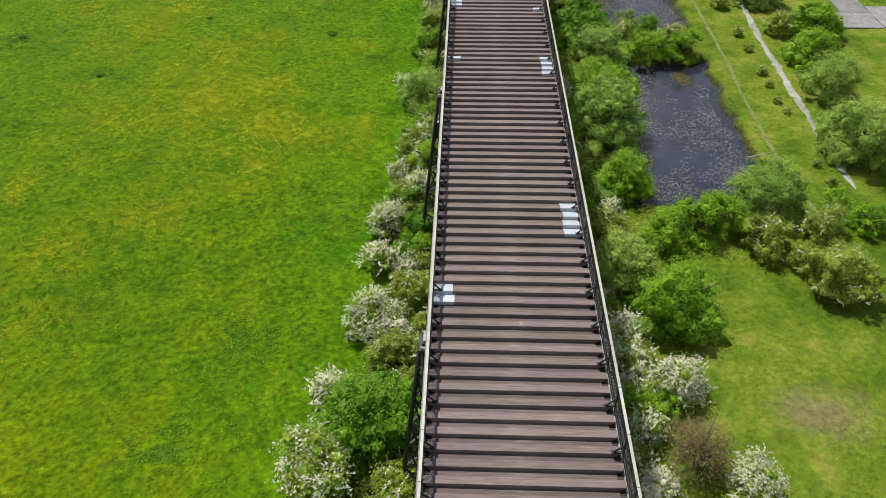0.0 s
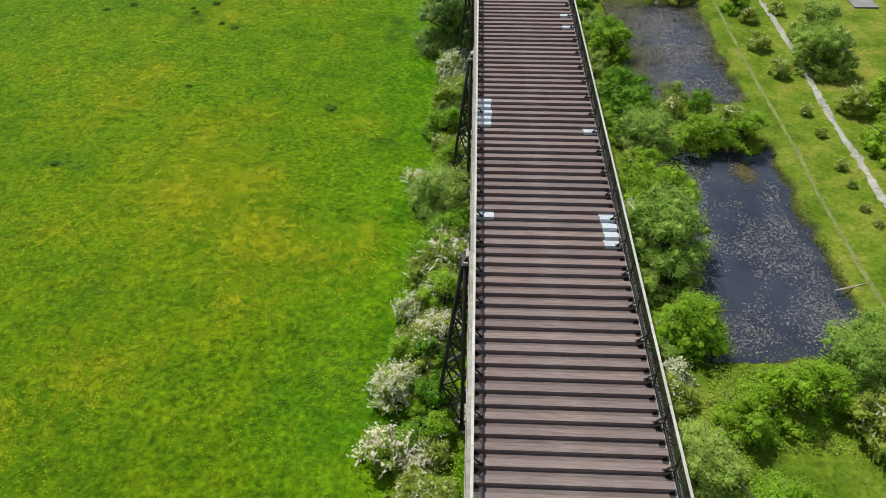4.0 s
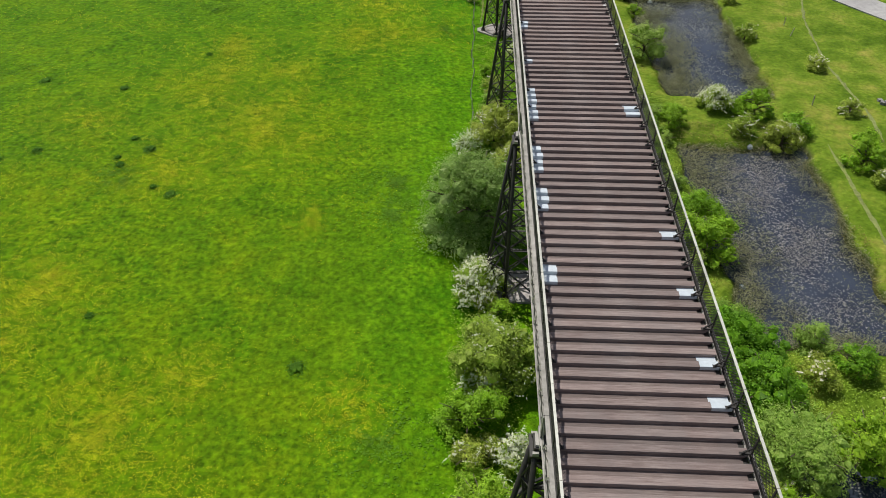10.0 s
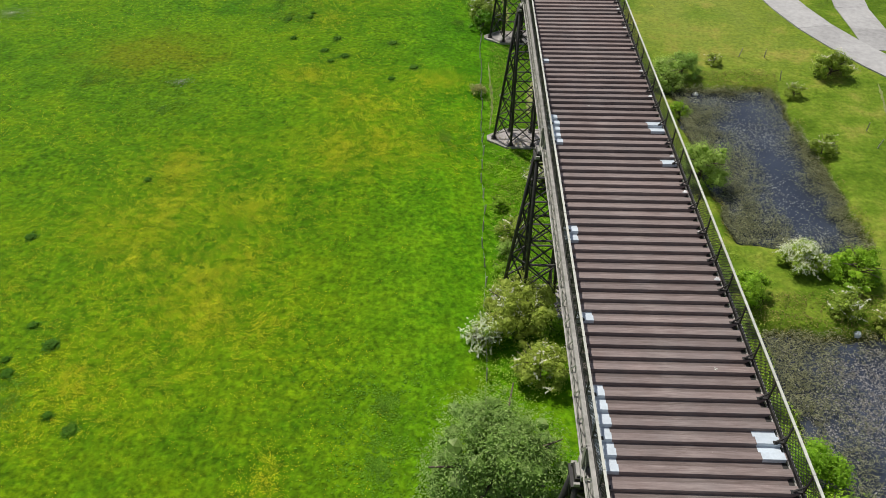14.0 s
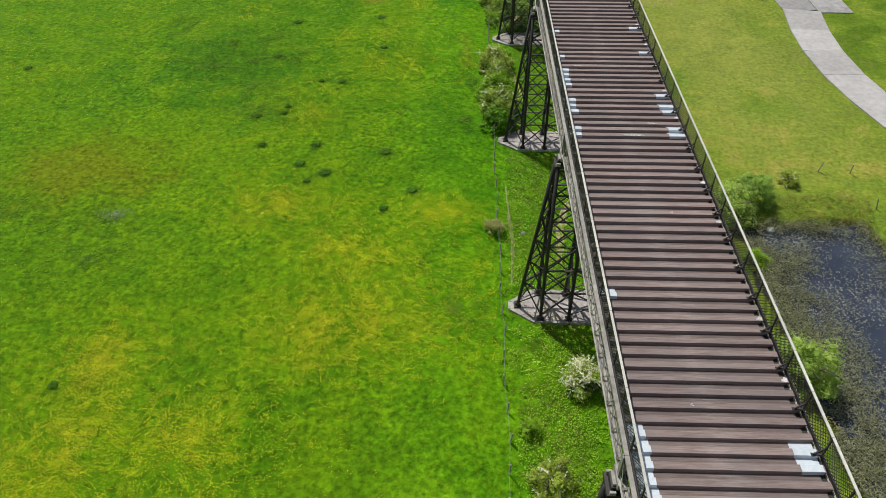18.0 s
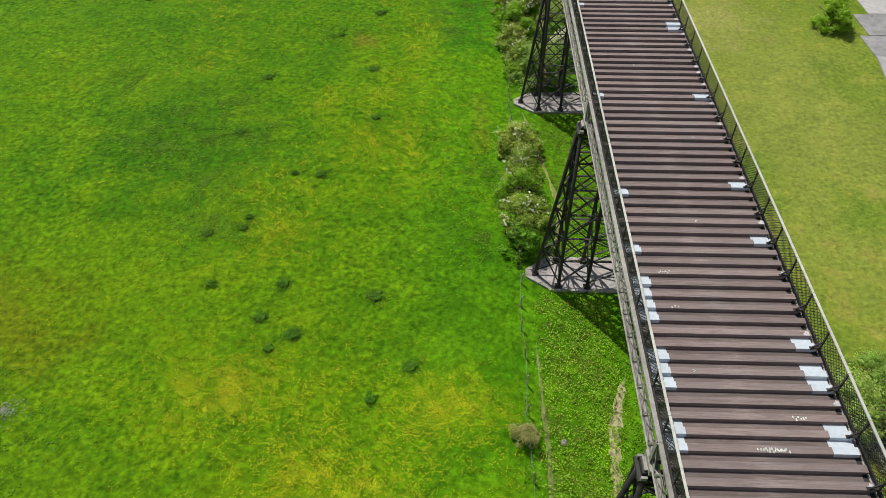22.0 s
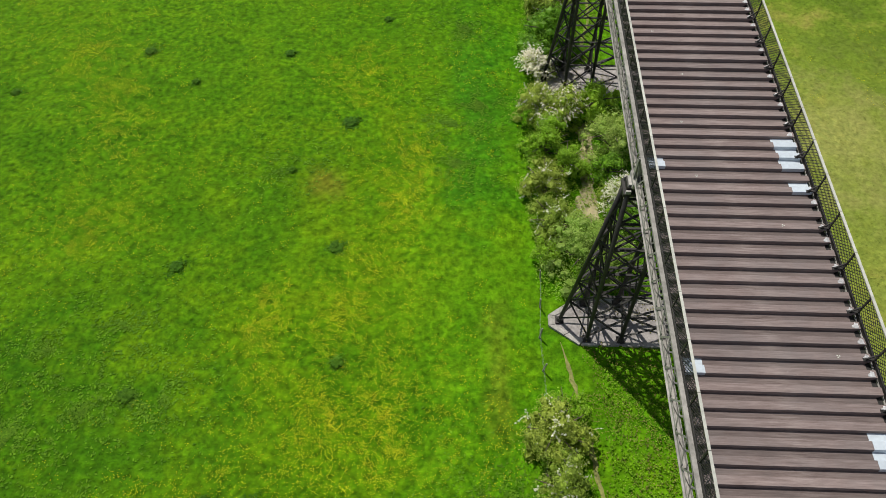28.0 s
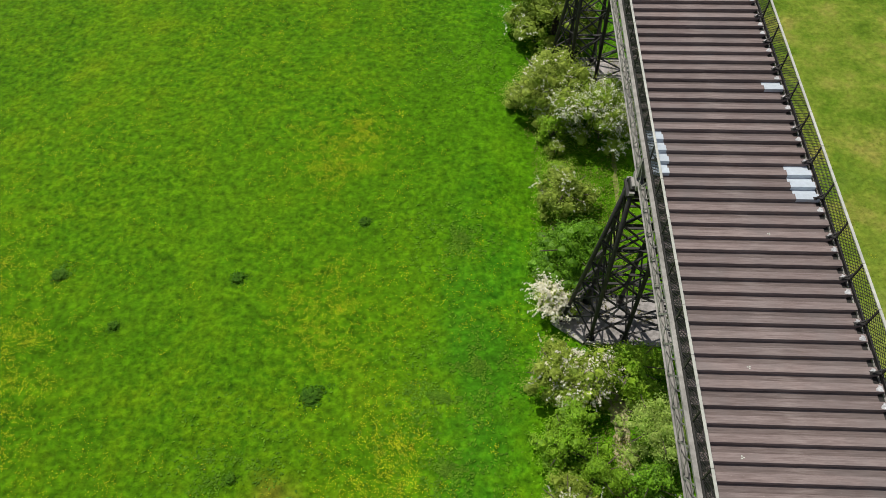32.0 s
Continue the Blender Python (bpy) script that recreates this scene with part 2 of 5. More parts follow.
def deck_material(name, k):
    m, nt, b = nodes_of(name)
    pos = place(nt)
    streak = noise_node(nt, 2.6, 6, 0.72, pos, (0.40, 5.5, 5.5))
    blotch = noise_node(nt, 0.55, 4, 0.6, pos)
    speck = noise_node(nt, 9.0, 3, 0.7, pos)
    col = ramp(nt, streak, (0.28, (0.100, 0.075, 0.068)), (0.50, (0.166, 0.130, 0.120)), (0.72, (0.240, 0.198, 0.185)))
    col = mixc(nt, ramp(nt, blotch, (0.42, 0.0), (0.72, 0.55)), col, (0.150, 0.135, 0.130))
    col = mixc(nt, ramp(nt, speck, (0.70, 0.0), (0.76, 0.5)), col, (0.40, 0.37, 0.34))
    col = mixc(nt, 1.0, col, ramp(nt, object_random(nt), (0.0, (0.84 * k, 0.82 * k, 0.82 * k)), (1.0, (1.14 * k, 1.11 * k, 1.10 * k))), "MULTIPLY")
    # trodden, dusty line along the middle
    sep = nt.nodes.new("ShaderNodeSeparateXYZ")
    nt.links.new(pos, sep.inputs[0])
    worn = ramp(nt, math_node(nt, "ABSOLUTE", math_node(nt, "ADD", sep.outputs[0], 0.1)), (0.05, 0.30), (0.9, 0.0))
    col = mixc(nt, math_node(nt, "MULTIPLY", worn, ramp(nt, streak, (0.40, 0.0), (0.62, 1.0))), col, (0.33, 0.28, 0.255))
    nt.links.new(col, b.inputs["Base Color"])
    b.inputs["Roughness"].default_value = 0.78
    b.inputs["Specular IOR Level"].default_value = 0.3
    bump(nt, b, speck, 0.3, 0.012)
    return m


def water_material():
    m, nt, b = nodes_of("dark_pond_water")
    pos = place(nt)
    n = noise_node(nt, 0.25, 3, 0.5, pos)
    nt.links.new(ramp(nt, n, (0.35, (0.030, 0.037, 0.056)), (0.7, (0.052, 0.063, 0.088))), b.inputs["Base Color"])
    b.inputs["Roughness"].default_value = 0.06
    b.inputs["IOR"].default_value = 1.33
    b.inputs["Specular IOR Level"].default_value = 1.0
    bump(nt, b, noise_node(nt, 1.7, 4, 0.6, pos), 0.06, 0.05)
    return m


GRASS = grass_material("meadow_grass", False)
BLADES = grass_material("grass_blades", True)
LEAF = {
    "G": leaf_material("fresh_green_leaves", (0.190, 0.350, 0.018), (0.320, 0.550, 0.030), tip=(0.430, 0.640, 0.050)),
    "H": leaf_material("hawthorn_leaves", (0.200, 0.320, 0.032), (0.360, 0.500, 0.060)),
    "O": leaf_material("olive_leaves", (0.215, 0.310, 0.034), (0.390, 0.490, 0.075)),
    "W": leaf_material("willow_leaves", (0.240, 0.395, 0.060), (0.410, 0.575, 0.112), tip=(0.510, 0.655, 0.170)),
    "S": leaf_material("grey_willow_leaves", (0.150, 0.280, 0.050), (0.280, 0.440, 0.105), tip=(0.370, 0.520, 0.170)),
    "D": leaf_material("deep_green_leaves", (0.090, 0.230, 0.010), (0.190, 0.400, 0.020)),
    "B": leaf_material("brown_twigs", (0.150, 0.120, 0.060), (0.320, 0.250, 0.120)),
    "T": leaf_material("straw_twigs", (0.300, 0.275, 0.095), (0.540, 0.490, 0.210)),
}
BLOSSOM = leaf_material("cream_blossom", (0.74, 0.73, 0.55), (0.88, 0.87, 0.74), 0.6, (0.92, 0.91, 0.84))
BARK = plain("bark", (0.10, 0.075, 0.055), 0.9, grain=9)
BUTTERCUP = leaf_material("buttercup_yellow", (0.54, 0.50, 0.008), (0.80, 0.72, 0.014), 0.7)
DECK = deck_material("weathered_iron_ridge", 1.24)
# ridge iron darkened in its colour, for silt and for the troughs' shade
DECK_FLOOR = deck_material("silted_shaded_floor", 0.84)
IRON_BLACK = plain("black_painted_iron", (0.014, 0.013, 0.012), 0.6, grain=4, spread=0.4, col2=(0.034, 0.030, 0.026), vary=0.2)
IRON_PALE = plain("pale_grey_painted_iron", (0.25, 0.24, 0.215), 0.6, grain=3, spread=0.3, col2=(0.37, 0.355, 0.325), relief=0.1)
RAIL_PALE = plain("pale_weathered_rail", (0.46, 0.46, 0.40), 0.5, grain=4, spread=0.2, relief=0.08)
GALV = plain("white_profiled_sheet", (0.50, 0.555, 0.60), 0.42, grain=5, spread=0.10, relief=0.05, vary=0.06)
WHITE_CAP = plain("whitish_end_plate", (0.44, 0.44, 0.44), 0.6, grain=14, spread=0.5)
STONE = plain("pier_stone", (0.29, 0.265, 0.25), 0.85, grain=2.4, spread=0.4, col2=(0.45, 0.415, 0.395), relief=0.4)
COPING = plain("coping_stone", (0.30, 0.285, 0.25), 0.9, grain=3.5, spread=0.4, col2=(0.42, 0.40, 0.36), relief=0.5, vary=0.2)
CONCRETE = plain("old_concrete", (0.35, 0.34, 0.33), 0.85, grain=1.6, spread=0.18, relief=0.3)
TROD = plain("thin_earth_path", (0.22, 0.225, 0.065), 0.95, grain=3.5, spread=0.45, relief=0.6)
DIRT = plain("trodden_earth", (0.43, 0.375, 0.21), 0.95, grain=3.0, spread=0.35, relief=0.6)
FAINT = plain("thin_trodden_grass", (0.165, 0.195, 0.055), 0.95, grain=4.0, spread=0.4, relief=0.5)
PAD = plain("grey_broken_concrete", (0.26, 0.255, 0.25), 0.9, grain=1.2, spread=0.3, relief=0.4)
GRAVEL = plain("pale_gravel", (0.36, 0.36, 0.29), 0.95, grain=2.2, spread=0.5, col2=(0.56, 0.56, 0.50), relief=0.6)
WATER = water_material()
REED = leaf_material("dead_and_green_reeds", (0.140, 0.160, 0.070), (0.310, 0.330, 0.190), 0.7)
LILY = leaf_material("floating_leaves", (0.19, 0.19, 0.175), (0.42, 0.415, 0.39), 0.5)
WIRE = plain("grey_fence_wire", (0.20, 0.21, 0.17), 0.6, metal=0.0, grain=8)
WOOD = plain("grey_timber", (0.30, 0.29, 0.23), 0.9, grain=8, spread=0.35)
RUSH = leaf_material("dark_rush_blades", (0.058, 0.170, 0.005), (0.100, 0.240, 0.009), 0.8)


# ---- mesh helpers ----
def mesh_from(name, verts, faces, mat, smooth=False):
    me = bpy.data.meshes.new(name)
    me.from_pydata([tuple(v) for v in verts], [], [tuple(f) for f in faces])
    me.materials.append(mat)
    if smooth:
        me.polygons.foreach_set("use_smooth", [True] * len(me.polygons))
    me.update()
    return me


def quads_mesh(name, corners, mat):
    """corners: array n x 4 x 3, loose quads."""
    n = len(corners)
    me = bpy.data.meshes.new(name)
    me.vertices.add(4 * n)
    me.vertices.foreach_set("co", np.asarray(corners, np.float32).ravel())
    me.loops.add(4 * n)
    me.loops.foreach_set("vertex_index", np.arange(4 * n, dtype=np.int32))
    me.polygons.add(n)
    me.polygons.foreach_set("loop_start", np.arange(0, 4 * n, 4, dtype=np.int32))
    me.polygons.foreach_set("loop_total", np.full(n, 4, np.int32))
    me.materials.append(mat)
    me.update(calc_edges=True)
    me.validate()
    return me


def tris_mesh(name, corners, mat):
    n = len(corners)
    me = bpy.data.meshes.new(name)
    me.vertices.add(3 * n)
    me.vertices.foreach_set("co", np.asarray(corners, np.float32).ravel())
    me.loops.add(3 * n)
    me.loops.foreach_set("vertex_index", np.arange(3 * n, dtype=np.int32))
    me.polygons.add(n)
    me.polygons.foreach_set("loop_start", np.arange(0, 3 * n, 3, dtype=np.int32))
    me.polygons.foreach_set("loop_total", np.full(n, 3, np.int32))
    me.materials.append(mat)
    me.update(calc_edges=True)
    me.validate()
    return me


class Solid:
    """Collects boxes, bars and prisms into one mesh."""

    def __init__(self):
        self.v, self.f = [], []

    def add(self, verts, faces):
        o = len(self.v)
        self.v += [tuple(p) for p in verts]
        self.f += [tuple(i + o for i in f) for f in faces]
        return self

    def box(self, x0, x1, y0, y1, z0, z1):
        v = [(x, y, z) for z in (z0, z1) for x, y in ((x0, y0), (x1, y0), (x1, y1), (x0, y1))]
        return self.add(v, [(3, 2, 1, 0), (4, 5, 6, 7), (0, 1, 5, 4), (1, 2, 6, 5), (2, 3, 7, 6), (3, 0, 4, 7)])

    def bar(self, a, b, w, d=None, up=(0, 0, 1)):
        """A flat or square bar from a to b, w wide and d deep."""
        a, b, d = Vector(a), Vector(b), d or w
        t = (b - a).normalized()
        s = t.cross(Vector(up))
        if s.length < 1e-4:
            s = t.cross(Vector((1, 0, 0)))
        s.normalize()
        n = s.cross(t)
        v = [p + s * (w / 2 * i) + n * (d / 2 * j) for p in (a, b) for i, j in ((-1, -1), (1, -1), (1, 1), (-1, 1))]
        return self.add(v, [(3, 2, 1, 0), (4, 5, 6, 7), (0, 1, 5, 4), (1, 2, 6, 5), (2, 3, 7, 6), (3, 0, 4, 7)])

    def tube(self, pts, radii, sides=8):
        rings, o = [], []
        for i, p in enumerate(pts):
            p = Vector(p)
            t = (Vector(pts[min(i + 1, len(pts) - 1)]) - Vector(pts[max(i - 1, 0)])).normalized()
            s = t.cross(Vector((0.3, 1, 0.1))).normalized()
            n = s.cross(t)
            rings += [p + (s * math.cos(2 * math.pi * k / sides) + n * math.sin(2 * math.pi * k / sides)) * radii[i] for k in range(sides)]
        f = [(i * sides + k, i * sides + (k + 1) % sides, (i + 1) * sides + (k + 1) % sides, (i + 1) * sides + k) for i in range(len(pts) - 1) for k in range(sides)]
        f += [tuple(range(sides))[::-1], tuple((len(pts) - 1) * sides + k for k in range(sides))]
        return self.add(rings, f)

    def prism(self, outline, z0, z1):
        n = len(outline)
        v = [(x, y, z0) for x, y in outline] + [(x, y, z1) for x, y in outline]
        return self.add(v, [tuple(range(n))[::-1], tuple(range(n, 2 * n))] + [(i, (i + 1) % n, n + (i + 1) % n, n + i) for i in range(n)])

    def mesh(self, name, mat, smooth=False):
        return mesh_from(name, self.v, self.f, mat, smooth)


def part(name, me, parent, label="", at=None):
    ob = new(name, me)
    ob.parent = parent
    if at is not None:
        ob.matrix_basis = at
    if label:
        ob["label"] = label
    return ob


def thing(name, label, category, group="", at=None, me=None, kind=""):
    ob = new(name, me)
    if at is not None:
        ob.matrix_basis = at
    return tagged(ob, label, category, group, kind)


rng = np.random.default_rng(7)


def fbm(x, y, scale, seed=0.0, octaves=3):
    """Cheap smooth noise of arrays, about -1 to 1."""
    out, amp = np.zeros_like(x, dtype=float), 1.0
    for o in range(octaves):
        k = scale * 2.0 ** o
        a = seed * 1.7 + o * 2.3
        out += amp * (np.sin(k * (x * 0.83 + y * 0.56) + a + 1.3 * np.sin(k * 0.61 * (y - 0.4 * x) + a * 1.9)) * np.sin(k * (y * 0.79 - x * 0.62) + 2.1 * a + 1.1 * np.sin(k * 0.7 * x + a)))
        amp *= 0.55
    return out


# ---- the ground, one sheet ----
PONDS = [(14.2, 25.0, 51.6, 77.2), (14.4, 25.2, 87.6, 112.8), (15.0, 25.4, 124.0, 150.2)]
WATER_Z = -0.7


def pond_depth(x, y):
    """How far inside the nearest pond's edge, in metres (negative outside)."""
    best = np.full_like(x, -50.0, dtype=float)
    wob = 0.55 * fbm(x, y, 0.55, 3.0)
    for x0, x1, y0, y1 in PONDS:
        d = np.minimum(np.minimum(x - x0, x1 - x), np.minimum(y - y0, y1 - y)) + wob
        best = np.maximum(best, d)
    return best


def ground_z(x, y):
    x, y = np.asarray(x, float), np.asarray(y, float)
    z = 0.10 * fbm(x, y, 0.16, 1.0) + 0.05 * fbm(x, y, 0.7, 2.0)
    near = np.clip((15 - np.abs(x)) / 8, 0, 1)
    z = z * (1 - 0.6 * near)
    z = z * (1 - 0.88 * np.clip((x - 28) / 5, 0, 1) * np.clip((y - 138) / 8, 0, 1))
    z = z - 0.6 * np.clip((11.5 - np.abs(x)) / 4.5, 0, 1)
    d = pond_depth(x, y)
    return np.where(d > -1.4, z + (np.clip((d + 1.4) / 2.4, 0, 1)) * -1.9, z)


def axis(lo, hi, step, far):
    mid = np.arange(lo, hi + step, step)
    out = [mid]
    grow, a, b = step, [], []
    p, q = mid[0], mid[-1]
    while p > -far:
        grow *= 1.5
        p, q = p - grow, q + grow
        a.insert(0, p)
        b.append(q)
    return np.array([*a, *mid, *b])


gx, gy = axis(-66, 60, 0.7, 2500), axis(-10, 262, 0.8, 2500)
GX, GY = np.meshgrid(gx, gy)
gz = ground_z(GX, GY)
nx, ny = len(gx), len(gy)
gv = np.stack([GX, GY, gz], -1).reshape(-1, 3)
gi = (np.arange(ny - 1)[:, None] * nx + np.arange(nx - 1)[None]).ravel()
gf = np.stack([gi, gi + 1, gi + nx + 1, gi + nx], -1)
ground_me = mesh_from("ground", gv, gf.tolist(), GRASS, True)
ground = thing("ground", "green meadow with buttercups and drier grass beyond the viaduct", "ground", me=ground_me, kind="structure")

for x0, x1, y0, y1 in PONDS:
    s = Solid()
    s.add([(x0 - 1.5, y0 - 1.5, WATER_Z), (x1 + 1.5, y0 - 1.5, WATER_Z), (x1 + 1.5, y1 + 1.5, WATER_Z), (x0 - 1.5, y1 + 1.5, WATER_Z)], [(0, 1, 2, 3)])
    thing("water", "dark still pond water reflecting the sky", "water", me=s.mesh("water", WATER), kind="structure")


def strip(name, pts, width, mat, label, category, lift=0.03, ragged=0.25, seed=0.0, step=0.6):
    """A worn path along a line of points, with ragged edges, laid on the ground."""
    P = [Vector((x, y, 0)) for x, y in pts]
    dense = []
    for a, b in zip(P, P[1:]):
        n = max(1, int((b - a).length / step))
        dense += [a.lerp(b, i / n) for i in range(n)]
    dense.append(P[-1])
    v, f = [], []
    for i, p in enumerate(dense):
        t = (dense[min(i + 1, len(dense) - 1)] - dense[max(i - 1, 0)]).normalized()
        side = Vector((t.y, -t.x, 0))
        for j in (-1, -0.4, 0.4, 1):
            w = width / 2 * j * (0.15 + 0.85 * min(1.0, min(i, len(dense) - 1 - i) * step / 2.0))
            if abs(j) == 1:
                w *= 1 + ragged * float(fbm(np.array(p.x * 1.0 + 40 * j), np.array(p.y * 1.0), 1.9, seed))
            q = p + side * w
            z = float(ground_z(q.x, q.y)) + lift
            if abs(j) == 1:
                z -= lift * 1.6
            v.append((q.x, q.y, z))
    for i in range(len(dense) - 1):
        for j in range(3):
            a = i * 4 + j
            f.append((a, a + 1, a + 5, a + 4))
    return thing(name, label, category, me=mesh_from(name, v, f, mat, True), kind="structure")


strip("gravel_track", [(33.2, 52.8), (33.1, 57.3), (33.1, 63.3), (33.2, 70.8), (33.6, 83.2), (34.4, 95.0), (34.8, 103), (35.0, 114.8)], 0.95, GRAVEL, "narrow pale gravel track through grass", "path", lift=0.06, ragged=0.6, seed=1.0)
strip("footpath", [(28.6, 44), (28.3, 50), (27.7, 59), (27.7, 70), (28.0, 78), (28.0, 92), (28.4, 107), (28.7, 114)], 0.5, FAINT, "faint trodden footpath along the pond bank", "path", ragged=0.5, seed=2.0)
TRACK_END = [(34.5, 114.6), (35.1, 120.6), (34.8, 124.7), (34.6, 131.5), (36.1, 143.7), (38.4, 152)]
strip("footpath", TRACK_END, 0.4, FAINT, "faint trodden track fading into the grass", "path", ragged=0.7, seed=6.0)
strip("footpath", [(-2.0, 144.8), (-1.8, 147.6), (-1.7, 149.5), (-1.0, 152.1), (-0.2, 154.2)], 1.1, DIRT, "bare earth footpath beside the viaduct piers", "path", lift=0.03, ragged=0.8, seed=3.0, step=0.35)
strip("footpath", [(-4.5, 165.6), (-4.1, 167.2), (-3.6, 169.0), (-3.3, 171.3), (-3.5, 173.2), (-3.8, 174.8), (-4.3, 177.6), (-4.7, 180.5), (-5.4, 184.0), (-5.9, 186.0)], 0.42, TROD, "bare earth footpath beside the viaduct piers", "path", lift=0.03, ragged=0.8, seed=4.0, step=0.35)
strip("footpath", [(-3.5, 190.6), (-3.0, 194.6), (-3.3, 197.4), (-2.9, 200.5), (-2.7, 203.7), (-3.0, 206.8)], 1.9, DIRT, "bare earth footpath beside the viaduct piers", "path", lift=0.09, ragged=0.55, seed=5.0, step=0.35)
strip("footpath", [(-2.6, 214.2), (-2.2, 216.5), (-1.4, 219.6), (-1.2, 222.7), (-1.1, 226.2), (-1.3, 231.0)], 0.42, TROD, "bare earth footpath beside the viaduct piers", "path", lift=0.03, ragged=0.8, seed=7.0, step=0.35)

strip("footpath", [(-6.3, 141.8), (-6.0, 145.5), (-5.9, 149.0), (-6.1, 152.5), (-6.2, 157.0)], 0.30, FAINT, "faint trodden line beside the wire fence", "path", ragged=0.8, seed=8.0, step=0.35)

# the concrete road: slabs side by side along a bend
road = thing("road", "pale worn concrete road with open joints", "road", kind="structure")
MAIN_ROAD = [(49.5, 143.5), (46.3, 148.0), (43.2, 152.7), (40.6, 157.2), (38.4, 162.0), (36.5, 167.0), (35.2, 172.5), (34.4, 178.0), (34.2, 184.0), (34.7, 190.0), (35.8, 196.2)]
SIDE_ROAD = [(42.6, 160.4), (43.2, 166.5), (43.6, 173.0), (45.2, 180.5), (47.4, 188.0), (50.4, 195.5), (54.5, 203.0)]


def slabs(line, half, top, mat, owner):
    for (ax, ay), (bx, by) in zip(line, line[1:]):
        a, c = Vector((ax, ay, 0)), Vector((bx, by, 0))
        w = (c - a).normalized()
        sd = Vector((w.y, -w.x, 0)) * half
        a, c = a - w * 0.10, c + w * 0.06
        part("slab", Solid().prism([(p.x, p.y) for p in (a - sd, c - sd, c + sd, a + sd)], -0.3, top + 0.02 * rng.random()).mesh("slab", mat), owner)


slabs(MAIN_ROAD, 2.45, 0.13, CONCRETE, road)
slabs(SIDE_ROAD, 2.2, 0.10, CONCRETE, road)
pad = thing("road", "broken grey concrete yard among grass", "road", kind="structure")
for x0, x1, y0, y1 in ((45, 49.9, 86.5, 91), (50.02, 55, 86.8, 93), (46.2, 49.9, 91.1, 95), (46.8, 50, 112, 118), (47.2, 50.2, 118.1, 126), (33.3, 37.9, 196.4, 201.2), (38.0, 42.6, 195.6, 201.4), (34.4, 38.6, 201.3, 206.4), (38.7, 43.4, 201.5, 206.2), (36.3, 41, 206.5, 216)):
    part("slab", Solid().box(x0, x1, y0, y1, -0.3, 0.085 + 0.02 * rng.random()).mesh("slab", PAD if y0 < 206 else CONCRETE), pad)

# ---- the viaduct ----
PITCH, SPAN = 0.7073, 23.65
DECK_Z, HALF = 15.75, 3.72
RIDGE_H = 0.168
PIER_Y = [-1.2, 22.3, 45.8, 69.3, 92.9, 116.5, 139.95, 163.7, 187.55, 211.4, 235.25]
# the troughs were laid with a pitch that creeps a little: trough number, place
RIDGE_K = [-4, 48, 103, 126, 154, 188, 226]
RIDGE_Y = [20.59, 57.02, 95.89, 112.2, 132.32, 156.64, 183.92]
VIA_Y0, VIA_Y1 = PIER_Y[0] - SPAN, PIER_Y[-1] + SPAN * 0.6


def ridge_y(k):
    """Where the lip of trough k lies along the deck."""
    if k <= RIDGE_K[0]:
        return RIDGE_Y[0] + (k - RIDGE_K[0]) * 0.703
    if k >= RIDGE_K[-1]:
        return RIDGE_Y[-1] + (k - RIDGE_K[-1]) * 0.714
    return float(np.interp(k, RIDGE_K, RIDGE_Y))


def ridge_at(y):
    """The number of the trough whose lip is nearest to y."""
    return min(range(-60, 360), key=lambda k: abs(ridge_y(k) - y))


def trough_profile():
    """One trough from the lip of a ridge: along y, then z; its floor tucks under the next one."""
    return [(-0.03, -RIDGE_H), (-0.012, -0.025), (0.0, 0.0), (0.315, 0.0), (0.335, -0.025), (0.355, -RIDGE_H), (PITCH + 0.02, -RIDGE_H - 0.008)]


def trough(x0, x1, lift=0.0, thick=0.03, chop=0.0):
    prof = trough_profile()
    n = len(prof)
    v, f = [], []
    for dz in (lift, lift - thick):
        for x, cut in ((x0, chop), (x1, -chop)):
            v += [(x + (cut if z < -0.1 else 0.0), y, z + dz) for y, z in prof]
    for i in range(n - 1):
        f.append((i, n + i, n + i + 1, i + 1))
        f.append((2 * n + i + 1, 3 * n + i + 1, 3 * n + i, 2 * n + i))
        f.append((i, i + 1, 2 * n + i + 1, 2 * n + i))
        f.append((n + i + 1, n + i, 3 * n + i, 3 * n + i + 1))
    f.append((0, 2 * n, 3 * n, n))
    f.append((n - 1, 2 * n - 1, 4 * n - 1, 3 * n - 1))
    return v, f


# girders, parapets and piers follow; the deck's troughs come last in the file
viaduct = thing("viaduct_deck", "iron viaduct deck of brown weathered troughs on lattice girders", "bridge")

# lattice girders, one per span and side
GIRDER_X, CHORD_W, CHORD_TOP, CHORD_LOW = 3.83, 0.28, 15.53, 14.06


def girder_meshes():
    L = SPAN - 0.02
    top, low = Solid(), Solid()
    top.box(-CHORD_W / 2, CHORD_W / 2, 0, L, CHORD_TOP - 0.03, CHORD_TOP)
    low.box(-CHORD_W / 2 - 0.05, CHORD_W / 2 + 0.05, 0, L, CHORD_LOW, CHORD_LOW + 0.03)
    for x in (-0.115, 0.09):
        top.box(x, x + 0.025, 0, L, CHORD_TOP - 0.22, CHORD_TOP - 0.034)
        low.box(x, x + 0.025, 0, L, CHORD_LOW + 0.034, CHORD_LOW + 0.22)
    return top.mesh("top_chord", IRON_PALE), low.mesh("bottom_chord", IRON_PALE)


